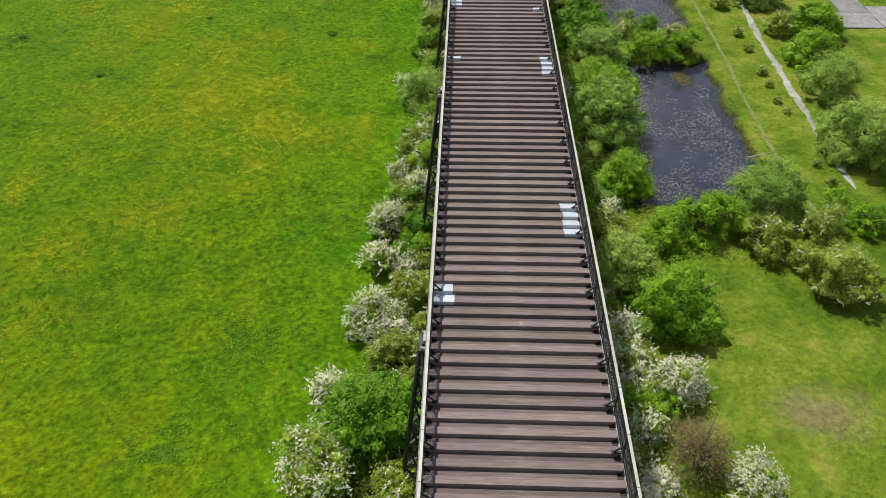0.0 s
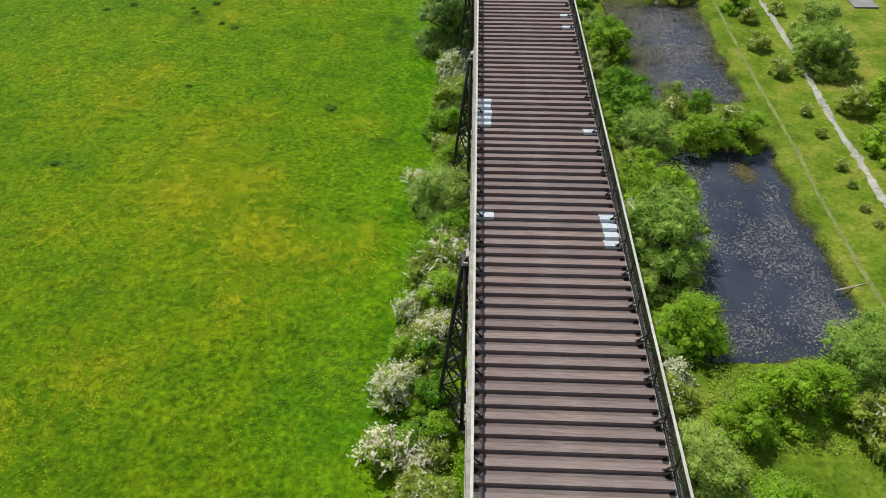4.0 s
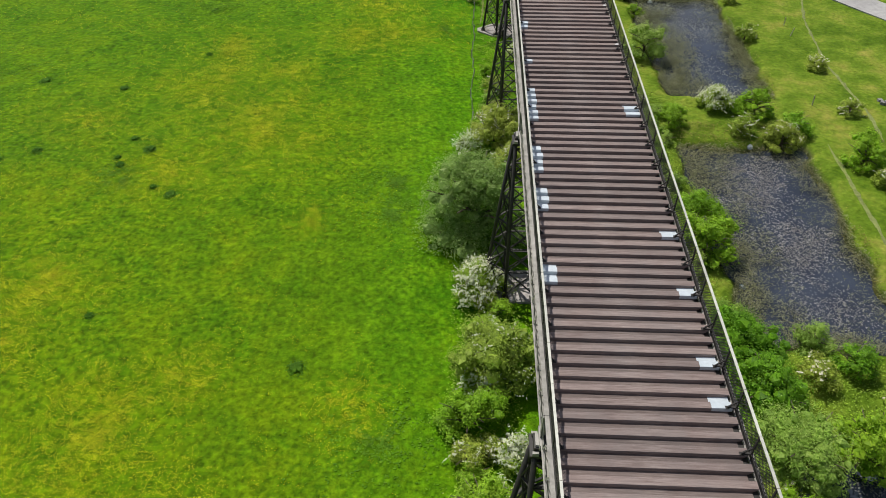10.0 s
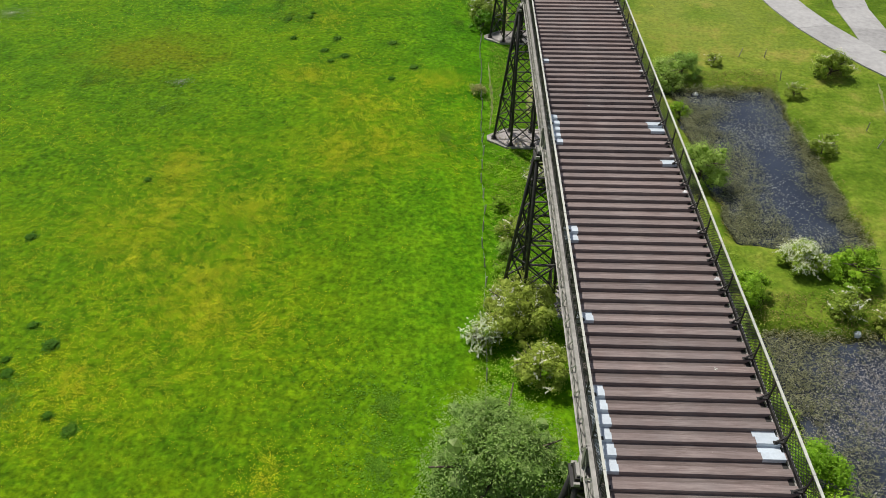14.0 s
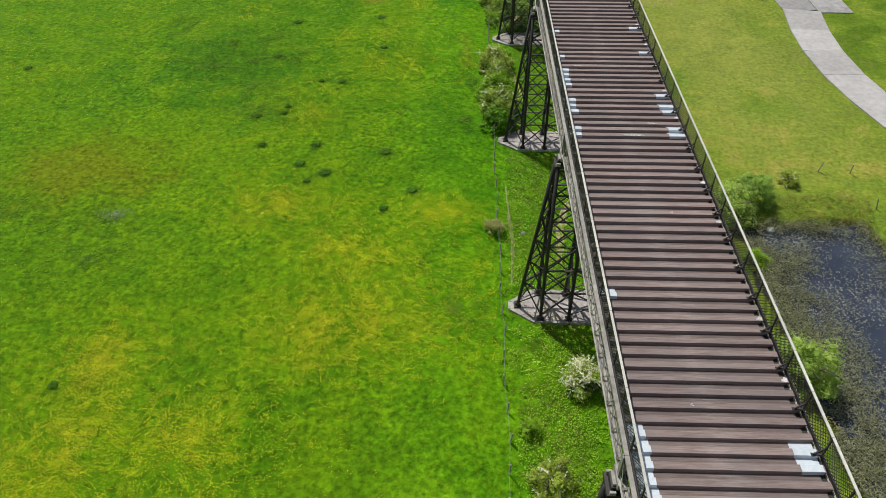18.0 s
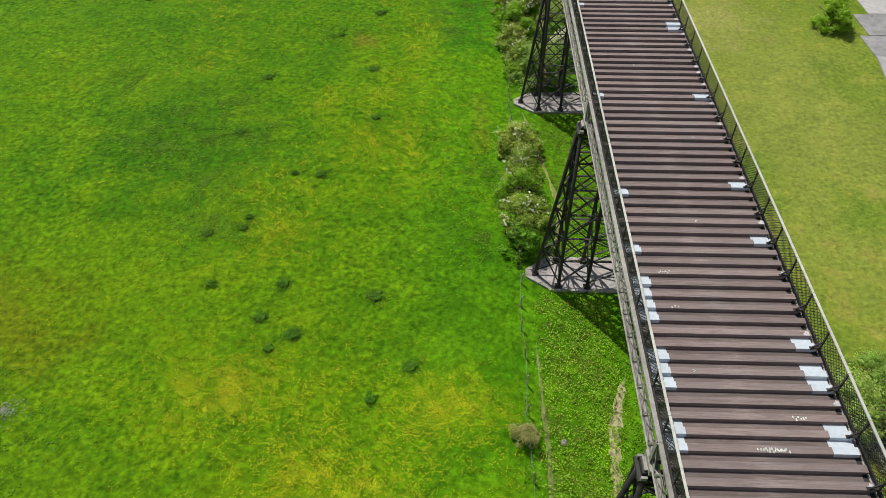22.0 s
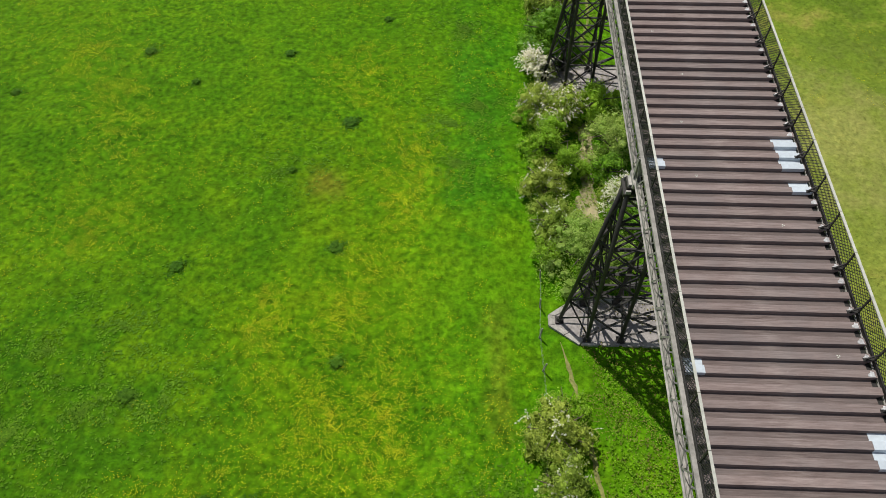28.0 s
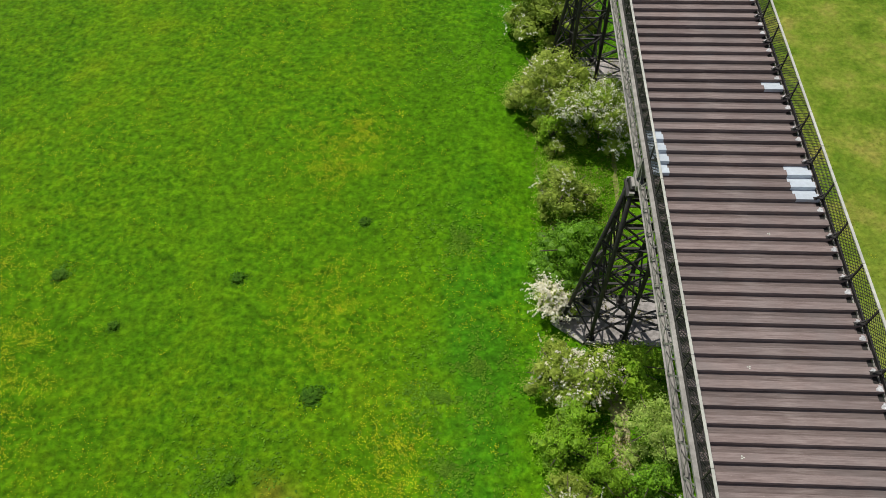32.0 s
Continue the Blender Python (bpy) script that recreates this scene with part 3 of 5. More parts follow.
TOP_ME, LOW_ME = girder_meshes()
BAY = SPAN / 34
zl, zh = CHORD_LOW + 0.1, CHORD_TOP - 0.1
BAR_UP = Solid().bar((0, 0, zl), (0, BAY, zh), 0.075, 0.014, (1, 0, 0)).mesh("lattice_bar", IRON_PALE)
BAR_DOWN = Solid().bar((0, 0, zh), (0, BAY, zl), 0.075, 0.014, (1, 0, 0)).mesh("lattice_bar", IRON_PALE)
STIFF = Solid().box(-0.18, 0.13, -0.02, 0.02, CHORD_LOW + 0.032, CHORD_TOP - 0.032).box(-0.2, -0.18, -0.06, 0.06, CHORD_LOW + 0.032, CHORD_TOP - 0.032).mesh("stiffener", IRON_PALE)
girder = thing("lattice_girder", "pale grey riveted iron lattice girder carrying the deck", "girder", "girders of the viaduct", at=pose(-GIRDER_X, PIER_Y[0] - SPAN, 0))
part("top_chord", TOP_ME, girder)
part("bottom_chord", LOW_ME, girder)
for k in range(34):
    part("lattice_bar", BAR_UP if k % 2 else BAR_DOWN, girder, at=pose(-0.145, BAY * k, 0))
    part("lattice_bar", BAR_DOWN if k % 2 else BAR_UP, girder, at=pose(0.125, BAY * k, 0))
for e in (0.05, SPAN - 0.07):
    part("stiffener", STIFF, girder, "grey iron stiffener plate over the pier", at=pose(0, e, 0))
for k in range(len(PIER_Y) + 1):
    y0 = PIER_Y[0] - SPAN if k == 0 else PIER_Y[k - 1]
    y1 = PIER_Y[k] if k < len(PIER_Y) else PIER_Y[-1] + SPAN
    for sx in (-1, 1):
        at = pose(sx * GIRDER_X, y0, 0) @ Matrix.Diagonal((1, (y1 - y0) / SPAN, 1, 1))
        if (k, sx) != (0, -1):
            copy_thing(girder, at)
        else:
            girder.matrix_basis = at

# cross girders under the deck
cross = thing("cross_girder", "dark iron cross girder under the deck", "girder", "cross girders", at=pose(0, VIA_Y0 + 1, 0), me=Solid().box(-3.64, 3.64, -0.1, 0.1, 15.515, 15.545).box(-3.78, 3.78, -0.012, 0.012, 15.05, 15.515).box(-3.64, 3.64, -0.1, 0.1, 15.02, 15.05).mesh("cross_girder", IRON_BLACK))
for k in range(1, 60):
    if VIA_Y0 + 1 + 4.668 * k < VIA_Y1 - 1:
        copy_thing(cross, pose(0, VIA_Y0 + 1 + 4.668 * k, 0))

# parapets: a panel between two posts, with a brace on the deck
POST, RAIL_X, RAIL_TOP = PITCH * 3, 3.77, DECK_Z + 1.22


def parapet_panel(x, inward, reach, mat_label):
    """inward: +1 where the deck lies towards +x."""
    p = thing("parapet_panel", mat_label, "railing", "parapet panels", at=pose(x, VIA_Y0, 0))
    top = Solid().box(-0.055, 0.055, 0, POST - 0.006, RAIL_TOP - 0.02, RAIL_TOP + 0.012).box(-0.012, 0.012, 0, POST - 0.006, RAIL_TOP - 0.11, RAIL_TOP - 0.022)
    part("handrail", top.mesh("handrail", RAIL_PALE), p, "pale weathered iron handrail")
    part("bottom_rail", Solid().box(-0.03, 0.03, 0, POST - 0.006, DECK_Z - 0.02, DECK_Z + 0.03).box(-0.012, 0.012, 0, POST - 0.006, DECK_Z - 0.24, DECK_Z - 0.02).mesh("bottom_rail", IRON_BLACK), p)
    lat = Solid()
    h = RAIL_TOP - 0.11 - DECK_Z
    n = 12
    st = POST / n
    for i in range(-8, n):
        for sgn in (1, -1):
            y0 = i * st
            y1 = y0 + h
            a, b = max(y0, 0.0), min(y1, POST)
            if b - a < 0.02:
                continue
            za, zb = DECK_Z + (a - y0), DECK_Z + (b - y0)
            if sgn < 0:
                za, zb = 2 * DECK_Z + h - za, 2 * DECK_Z + h - zb
            lat.bar((0.006 * sgn, a, za), (0.006 * sgn, b, zb), 0.026, 0.008, (1, 0, 0))
    part("lattice_mesh", lat.mesh("lattice_mesh", IRON_BLACK), p, "dark diamond lattice infill")
    part("post", Solid().box(-0.03, 0.03, -0.035, 0.035, DECK_Z - 0.1, RAIL_TOP - 0.03).mesh("post", IRON_BLACK), p)
    r = reach * inward
    br = Solid().bar((0.04 * inward, 0, DECK_Z + 0.42), (r, 0, DECK_Z + 0.05), 0.055, 0.055, (0, 1, 0)).bar((0.04 * inward, 0, DECK_Z + 0.035), (r * 1.05, 0, DECK_Z + 0.035), 0.09, 0.05).box(min(r * 0.8, r * 1.2), max(r * 0.8, r * 1.2), -0.08, 0.08, DECK_Z + 0.002, DECK_Z + 0.03)
    part("brace", br.mesh("brace", IRON_BLACK), p, "black raking brace bolted to the deck")
    return p


pl = parapet_panel(-RAIL_X, 1, 0.36, "iron parapet panel with pale handrail and dark lattice")
pr = parapet_panel(RAIL_X, -1, 0.38, "iron parapet panel with pale handrail and dark lattice")
first = -9
for j in range(first, 100):
    y, y1 = ridge_y(3 * j) + 0.05, ridge_y(3 * j + 3) + 0.05
    if y1 > VIA_Y1:
        break
    for panel, x in ((pl, -RAIL_X), (pr, RAIL_X)):
        at = pose(x, y, 0) @ Matrix.Diagonal((1, (y1 - y) / POST, 1, 1))
        if j == first:
            panel.matrix_basis = at
        else:
            copy_thing(panel, at)

# piers: columns that lean together lengthwise, raking legs at both ends
COL_X, LEG_TOP, SLAB_TOP = (4.2, 2.0), 13.2, -0.40
TIERS = [0.0, 2.2, 4.4, 6.6, 8.8, 11.0, 12.95]


def row_y(z):
    return 1.38 - 0.88 * (z - SLAB_TOP) / (LEG_TOP - SLAB_TOP)


def rake_x(z):
    return 5.9 - 1.55 * (z - SLAB_TOP) / (LEG_TOP - SLAB_TOP)


def build_pier(at):
    p = thing("viaduct_pier", "black iron trestle pier of braced columns on a pointed stone base", "pier", "piers of the viaduct", at=at)
    slab = [(-6.5, -0.38), (-4.6, -1.72), (4.6, -1.72), (6.5, -0.38), (6.5, 0.38), (4.6, 1.72), (-4.6, 1.72), (-6.5, 0.38)]
    part("stone_base", Solid().prism(slab, -1.6, SLAB_TOP - 0.06).mesh("stone_base", STONE), p, "weathered stone pier base with pointed ends")
    for (xa, ya), (xb, yb) in zip(slab, slab[1:] + slab[:1]):
        a, c = Vector((xa, ya)), Vector((xb, yb))
        n = max(1, round((c - a).length / 1.3))
        for i in range(n):
            u, w = a.lerp(c, i / n + 0.012), a.lerp(c, (i + 1) / n - 0.012)
            quad = [(u.x * 1.02, u.y * 1.05), (w.x * 1.02, w.y * 1.05), (w.x * 0.955, w.y * 0.86), (u.x * 0.955, u.y * 0.86)]
            part("coping_stone", Solid().prism(quad, SLAB_TOP - 0.24, SLAB_TOP + 0.012 * math.sin(i * 5 + xa)).mesh("coping_stone", COPING), p)
    foot_me = Solid().box(-0.26, 0.26, -0.26, 0.26, SLAB_TOP - 0.058, SLAB_TOP + 0.06).tube([(0, 0, SLAB_TOP + 0.06), (0, 0, SLAB_TOP + 0.32)], [0.22, 0.15], 8).mesh("foot", IRON_BLACK)
    for x in COL_X:
        for sx in (-1, 1):
            for sy in (-1, 1):
                leg = part("leg", Solid().tube([(sx * x, sy * row_y(SLAB_TOP), SLAB_TOP - 0.05), (sx * x, sy * row_y(LEG_TOP), LEG_TOP)], [0.13, 0.13], 8).mesh("leg", IRON_BLACK, True), p)
                part("foot", foot_me, leg, at=pose(sx * x, sy * row_y(SLAB_TOP), 0))
    for sx in (-1, 1):
        rake = part("raking_leg", Solid().tube([(sx * rake_x(SLAB_TOP), 0, SLAB_TOP - 0.05), (sx * rake_x(LEG_TOP), 0, LEG_TOP)], [0.13, 0.13], 8).mesh("raking_leg", IRON_BLACK, True), p)
        part("foot", foot_me, rake, at=pose(sx * rake_x(SLAB_TOP), 0, 0))

    def brace(a, b, w=0.11):
        part("brace", Solid().bar(a, b, w * 1.15, 0.06).mesh("brace", IRON_BLACK), p)

    xs = (-4.2, -2.0, 2.0, 4.2)
    for za, zb in zip(TIERS, TIERS[1:]):
        ya, yb, zm = row_y(za), row_y(zb), (za + zb) / 2
        for sy in (-1, 1):
            for xa, xb in zip(xs, xs[1:]):
                brace((xa, sy * ya, za), (xb, sy * yb, zb))
                brace((xa, sy * yb + 0.05, zb), (xb, sy * ya + 0.05, za))
            for sx in (-1, 1):
                brace((sx * rake_x(za), sy * 0.06, za), (sx * 4.2, sy * yb, zb), 0.08)
                brace((sx * rake_x(zb), sy * 0.06, zb), (sx * 4.2, sy * ya, za), 0.08)
        for x in xs:
            brace((x, -ya, za), (x, yb, zb), 0.08)
            brace((x + 0.05, ya, za), (x + 0.05, -yb, zb), 0.08)
    for z in TIERS[1:]:
        y = row_y(z)
        for sy in (-1, 1):
            brace((-4.2, sy * y, z), (4.2, sy * y, z), 0.13)
            for sx in (-1, 1):
                brace((sx * 4.2, sy * y, z), (sx * rake_x(z), sy * 0.06, z), 0.11)
    for sx in (-1, 1):
        def span(a, c):
            return min(sx * a, sx * c), max(sx * a, sx * c)
        cap = Solid().box(*span(3.7, 4.42), -0.56, 0.56, LEG_TOP - 0.02, LEG_TOP + 0.16)
        cap.box(*span(3.65, 4.26), -0.38, 0.38, LEG_TOP + 0.16, LEG_TOP + 0.5)
        part("bearing", Solid().box(*span(3.65, 4.06), -0.5, 0.5, LEG_TOP + 0.502, LEG_TOP + 0.856).box(*span(4.06, 4.2), -0.3, 0.3, LEG_TOP + 0.502, LEG_TOP + 0.62).mesh("bearing", IRON_PALE), p, "pale grey bearing block under the girder")
        part("cap", cap.mesh("cap", IRON_BLACK), p, "black stepped iron cap over the column heads")
        for sy in (-1, 1):
            part("bracket", Solid().box(*span(4.06, 4.32), sy * 0.50 - 0.06, sy * 0.50 + 0.06, LEG_TOP + 0.162, LEG_TOP + 0.36).mesh("bracket", IRON_PALE), p)
    for sy in (-1, 1):
        part("cross_beam", Solid().box(-3.5, 3.5, sy * 0.5 - 0.15, sy * 0.5 + 0.15, LEG_TOP - 0.02, LEG_TOP + 0.5).mesh("cross_beam", IRON_BLACK), p)
    return p


first_pier = build_pier(pose(0, PIER_Y[0], 0))
for y in PIER_Y[1:]:
    copy_thing(first_pier, pose(0, y, 0))

# white profiled sheets over the trough ends: start, number of troughs, inner edge
WEST_SHEETS = [(22.9, 2, -2.8), (46.5, 1, -2.75), (55.9, 5, -2.8), (77.0, 2, -2.88), (82.7, 3, -2.88), (86.3, 4, -2.95), (91.3, 6, -2.95), (99.2, 1, -2.9), (104.8, 2, -2.95), (114.0, 5, -2.98), (124.9, 1, -2.92), (139.7, 2, -2.92), (142.6, 3, -2.85), (146.2, 4, -2.9), (150.4, 1, -3.0), (154.7, 1, -2.97), (163.9, 1, -3.0), (176.1, 1, -2.9), (186.8, 1, -2.97), (210.3, 4, -2.89)]
EAST_SHEETS = [(27.5, 4, 2.78), (44.1, 4, 2.84), (54.7, 1, 2.84), (69.5, 1, 2.72), (71.7, 1, 2.74), (76.0, 1, 2.78), (80.2, 1, 2.76), (92.3, 2, 2.7), (112.3, 1, 2.74), (115.9, 2, 2.68), (139.4, 2, 2.66), (142.3, 2, 2.7), (144.5, 1, 2.7), (150.8, 1, 2.7), (155.1, 1, 2.7), (163.7, 1, 2.66), (172.3, 2, 2.6), (185.1, 1, 2.66), (186.5, 3, 2.56), (209.2, 3, 2.5), (216.3, 1, 2.7)]


def sheet(x0, x1, y, n, label):
    k = ridge_at(y)
    s = thing("repair_sheet", label, "metal sheet", "repair sheets on the deck", at=pose(0, ridge_y(k), DECK_Z))
    for i in range(n):
        jog = 0.05 * math.sin(y * 3.1 + i * 2.3)
        a, b = (x0, x1 + jog) if x0 < 0 else (x0 + jog, x1)
        v, f = trough(a, b, 0.022, 0.012)
        part("profiled_sheet", Solid().add(v, f).mesh("profiled_sheet", GALV), s, at=pose(0, ridge_y(k + i) - ridge_y(k), 0))


for y, n, x in WEST_SHEETS:
    sheet(-HALF + 0.02, x, y, n, "white profiled metal sheet laid over the deck edge")
for y, n, x in EAST_SHEETS:
    sheet(x, HALF - 0.12, y, n, "white profiled metal sheet laid over the deck edge")

# ---- shrubs and trees ----
LEAF_NAMES = {"G": "fresh green leafy shrub", "H": "hawthorn shrub in cream blossom", "O": "olive green hawthorn shrub with fading blossom", "W": "soft grey-green willow shrub", "S": "round grey-green willow shrub beside a pier", "D": "small dark green rounded bush", "B": "brown half-bare thorny bush", "T": "straw-coloured half-bare bush beside a wire fence"}


PHI = (1 + 5 ** 0.5) / 2
ICO_V = np.array([(-1, PHI, 0), (1, PHI, 0), (-1, -PHI, 0), (1, -PHI, 0), (0, -1, PHI), (0, 1, PHI), (0, -1, -PHI), (0, 1, -PHI), (PHI, 0, -1), (PHI, 0, 1), (-PHI, 0, -1), (-PHI, 0, 1)]) / (1 + PHI ** 2) ** 0.5
ICO_F = np.array([(0, 11, 5), (0, 5, 1), (0, 1, 7), (0, 7, 10), (0, 10, 11), (1, 5, 9), (5, 11, 4), (11, 10, 2), (10, 7, 6), (7, 1, 8), (3, 9, 4), (3, 4, 2), (3, 2, 6), (3, 6, 8), (3, 8, 9), (4, 9, 5), (2, 4, 11), (6, 2, 10), (8, 6, 7), (9, 8, 1)])


def crown_clumps(n_clumps, seed, flat, wide=1.0):
    """Centres and sizes of the foliage clumps of a lumpy crown of radius 1 that reaches the ground."""
    g = np.random.default_rng(int(seed))
    lobes = 4 + seed % 3
    la = np.arange(lobes) * 2 * np.pi / lobes + g.uniform(-0.5, 0.5, lobes)
    lr = g.uniform(0.20, 0.55, lobes) * wide
    centre = np.stack([np.cos(la) * lr, np.sin(la) * lr, g.uniform(-0.30, 0.35, lobes)], -1)
    centre[0] = (0.05, 0.0, 0.30)
    spread = g.uniform(0.34, 0.55, lobes)
    own = g.integers(0, lobes, n_clumps)
    way = g.normal(size=(n_clumps, 3))
    way[:, 2] = np.abs(way[:, 2]) * 0.95 - 0.25
    way /= np.linalg.norm(way, axis=1)[:, None]
    mid = centre[own] + way * (spread[own] * g.uniform(0.45, 1.05, n_clumps))[:, None]
    skirt = g.random(n_clumps) < 0.30
    k = int(skirt.sum())
    a, r = g.uniform(0, 2 * np.pi, k), g.uniform(0.45, 0.86, k)
    mid[skirt] = np.stack([np.cos(a) * r, np.sin(a) * r, g.uniform(-0.52, -0.20, k)], -1)
    mid[:, 2] = mid[:, 2] * flat + 0.56
    size = g.uniform(0.12, 0.29, n_clumps)
    return mid, size


def crown_core(mid, size, g):
    """The dense inside of every clump, as a crumpled mass of foliage."""
    n = len(mid)
    v = ICO_V[None] * (size[:, None, None] * g.uniform(0.55, 0.95, (n, 12, 1)))
    v = v * np.array([1.0, 1.0, 0.85]) + mid[:, None, :]
    v[:, :, 2] = np.maximum(v[:, :, 2], -0.04)
    return v[:, ICO_F].reshape(-1, 3, 3)


def leaf_quads(p, out, size, g, long=1.5, tilt=0.45, flat=(-0.2, 0.28, 0.85)):
    n = len(p)
    nrm = out * 1.1 + g.normal(size=(n, 3)) * tilt + np.array(flat)
    nrm /= np.linalg.norm(nrm, axis=1)[:, None]
    a = np.cross(nrm, g.normal(size=(n, 3)))
    a /= np.linalg.norm(a, axis=1)[:, None]
    b = np.cross(nrm, a)
    s = size * g.uniform(0.6, 1.3, n)[:, None]
    a, b = a * s * long * 0.5, b * s * 0.5
    return np.stack([p - a, p - b * 0.9, p + a, p + b * 0.9], 1)


def leaf_tris(p, out, size, g, long=1.5, tilt=0.45):
    q = leaf_quads(p, out, size * 1.25, g, long, tilt)
    return np.stack([q[:, 0], (q[:, 1] + q[:, 2]) * 0.5, q[:, 3]], 1)


def trunk_mesh(seed, height, radius):
    g = np.random.default_rng(int(seed))
    s = Solid()
    s.tube([(0, 0, -0.25), (0.02, 0.01, height * 0.22), (0.05 * g.normal(), 0.05 * g.normal(), height * 0.55)], [0.075 * radius, 0.055 * radius, 0.03 * radius], 7)
    for i in range(9):
        a = 2.4 * i + g.uniform(-0.3, 0.3)
        z = height * g.uniform(0.10, 0.42)
        r = radius * g.uniform(0.55, 0.85)
        e = (math.cos(a) * r, math.sin(a) * r, min(height * 0.85, z + height * g.uniform(0.2, 0.45)))
        m = (e[0] * 0.45, e[1] * 0.45, z + (e[2] - z) * 0.62)
        s.tube([(0, 0, z), m, e], [0.035 * radius, 0.022 * radius, 0.007 * radius], 5)
    return s.mesh("trunk", BARK, True)


SIZES = {1.2: (42, 2000, 0.085), 2.0: (85, 4200, 0.095), 3.2: (170, 9500, 0.105)}
SHRUBS = {}


def shrub_meshes(kind, size, variant):
    key = (kind, size, variant)
    if key not in SHRUBS:
        clumps, leaves, leaf = SIZES[size]
        leaves = int(leaves * {"S": 3.2, "W": 1.5}.get(kind, 1.0))
        seed = 11 + 97 * variant + int(size * 10) + 1000 * "GHOWDBST".index(kind)
        g = np.random.default_rng(int(seed))
        flat = {"G": 0.92, "W": 0.9, "H": 0.78, "O": 0.8, "D": 0.85, "B": 0.7, "S": 1.05, "T": 0.7}[kind]
        mid, big = crown_clumps(clumps, seed, flat, 0.6 if kind == "S" else 1.0)
        pick = g.choice(clumps, leaves, p=big ** 2 / (big ** 2).sum())
        d = g.normal(size=(leaves, 3))
        d /= np.linalg.norm(d, axis=1)[:, None]
        d[:, 2] = np.where(d[:, 2] < -0.35, -d[:, 2], d[:, 2])
        p = mid[pick] + d * (big[pick] * g.uniform(0.78, 1.15, leaves))[:, None]
        sprig = (g.random(clumps) < 0.4)[pick] & (g.random(leaves) < 0.16)
        p[sprig] += d[sprig] * (g.uniform(0.02, 0.22, sprig.sum()))[:, None]
        p[:, 2] = np.maximum(p[:, 2], 0.02)
        narrow = {"W": 2.2, "S": 1.8, "B": 6.0, "T": 5.0}.get(kind, 1.5)
        tris = leaf_tris(p * size, d, leaf * {"W": 0.68, "S": 0.62, "B": 0.42, "T": 0.62}.get(kind, 0.95), g, narrow)
        if kind not in "BT":
            tris = np.concatenate([crown_core(mid, big * {"W": 0.68, "S": 0.60}.get(kind, 0.78), g) * size, tris])
        crown = tris_mesh("crown", tris, LEAF[kind])
        bloom = None
        if kind in "HO":
            share = (0.95, 0.8, 0.6)[variant] if kind == "H" else 0.3
            lit = np.flatnonzero((g.random(clumps) < share) & (mid[:, 2] > 0.25))
            sprays, beads = int(leaves * ((0.15, 0.11, 0.07)[variant] if kind == "H" else 0.009)), 8
            own = g.choice(lit, sprays)
            u = g.normal(size=(sprays, 3))
            u[:, 2] = np.abs(u[:, 2]) * 0.8
            u /= np.linalg.norm(u, axis=1)[:, None]
            v = np.cross(u, g.normal(size=(sprays, 3))) * 0.75 + u * 1.2
            v /= np.linalg.norm(v, axis=1)[:, None]
            root = mid[own] + u * (big[own] * 1.05)[:, None]
            step = np.linspace(-0.35, 0.65, beads)[None, :, None] * (g.uniform(0.3, 0.95, sprays) / size)[:, None, None]
            q = (root[:, None] + v[:, None] * step + g.normal(size=(sprays, beads, 3)) * 0.014).reshape(-1, 3)
            dd = np.repeat(u, beads, 0)
            bloom = tris_mesh("blossom", leaf_tris(q * size, dd, 0.125, g, 1.2, 0.35), BLOSSOM)
        height = size * (0.50 + flat)
        SHRUBS[key] = (trunk_mesh(seed, height, size), crown, bloom)
    return SHRUBS[key]


def plant(x, y, r, kind, i):
    size = min(SIZES, key=lambda s: abs(math.log(s / r)))
    trunk, crown, bloom = shrub_meshes(kind, size, i % (3 if size < 3 else 2))
    k = r / size * 1.2
    z = float(ground_z(x, y))
    ob = thing("tree" if r > 2.9 else "shrub", LEAF_NAMES[kind] if r <= 2.9 else LEAF_NAMES[kind].replace("shrub", "tree"), "tree" if r > 2.9 else "shrub", at=pose(x, y, z, 0, 0, (i * 137.5) % 360) @ Matrix.Diagonal((k, k, k, 1)))
    part("trunk", trunk, ob, "dark branching trunk and limbs")
    part("crown", crown, ob)
    if bloom:
        part("blossom", bloom, ob, "cream white blossom sprays")


HEDGE_SOUTH = [
    (-8.8, 46.7, 1.6, "H"), (-6.3, 46.6, 1.4, "D"), (-9.1, 41.8, 1.5, "H"), (-5.7, 39, 1.6, "O"),
    (-9.1, 35.5, 2.1, "H"), (-7.1, 32.4, 1.9, "O"), (-7.9, 26.2, 3.4, "D"), (-11.3, 28.8, 1.3, "H"),
    (-10.9, 22.7, 2.4, "H"), (-6.4, 21.2, 2.1, "O"), (-6.2, 43.6, 1.3, "G"), (-7, 50.2, 1.3, "D"),
    (-8.4, 50.5, 1.2, "G"), (-6.1, 52.2, 1.7, "H"), (-8.5, 54.3, 1.1, "H"), (-5.8, 55.9, 2, "G"),
    (-7.7, 58.5, 1.5, "O"), (-5.6, 60.8, 1.9, "H"), (-5.3, 62.9, 2.2, "G"), (-6.2, 67.5, 2.9, "W"),
    (-8.8, 70.1, 1.3, "H"), (-5.7, 73.2, 2.2, "G"), (-4.1, 77.3, 1.4, "H"), (-6.9, 79.6, 2, "G"),
    (-4.9, 84.6, 3, "O"), (-6.4, 92.1, 2.1, "H"), (-6.7, 99.8, 4.5, "S"),
]
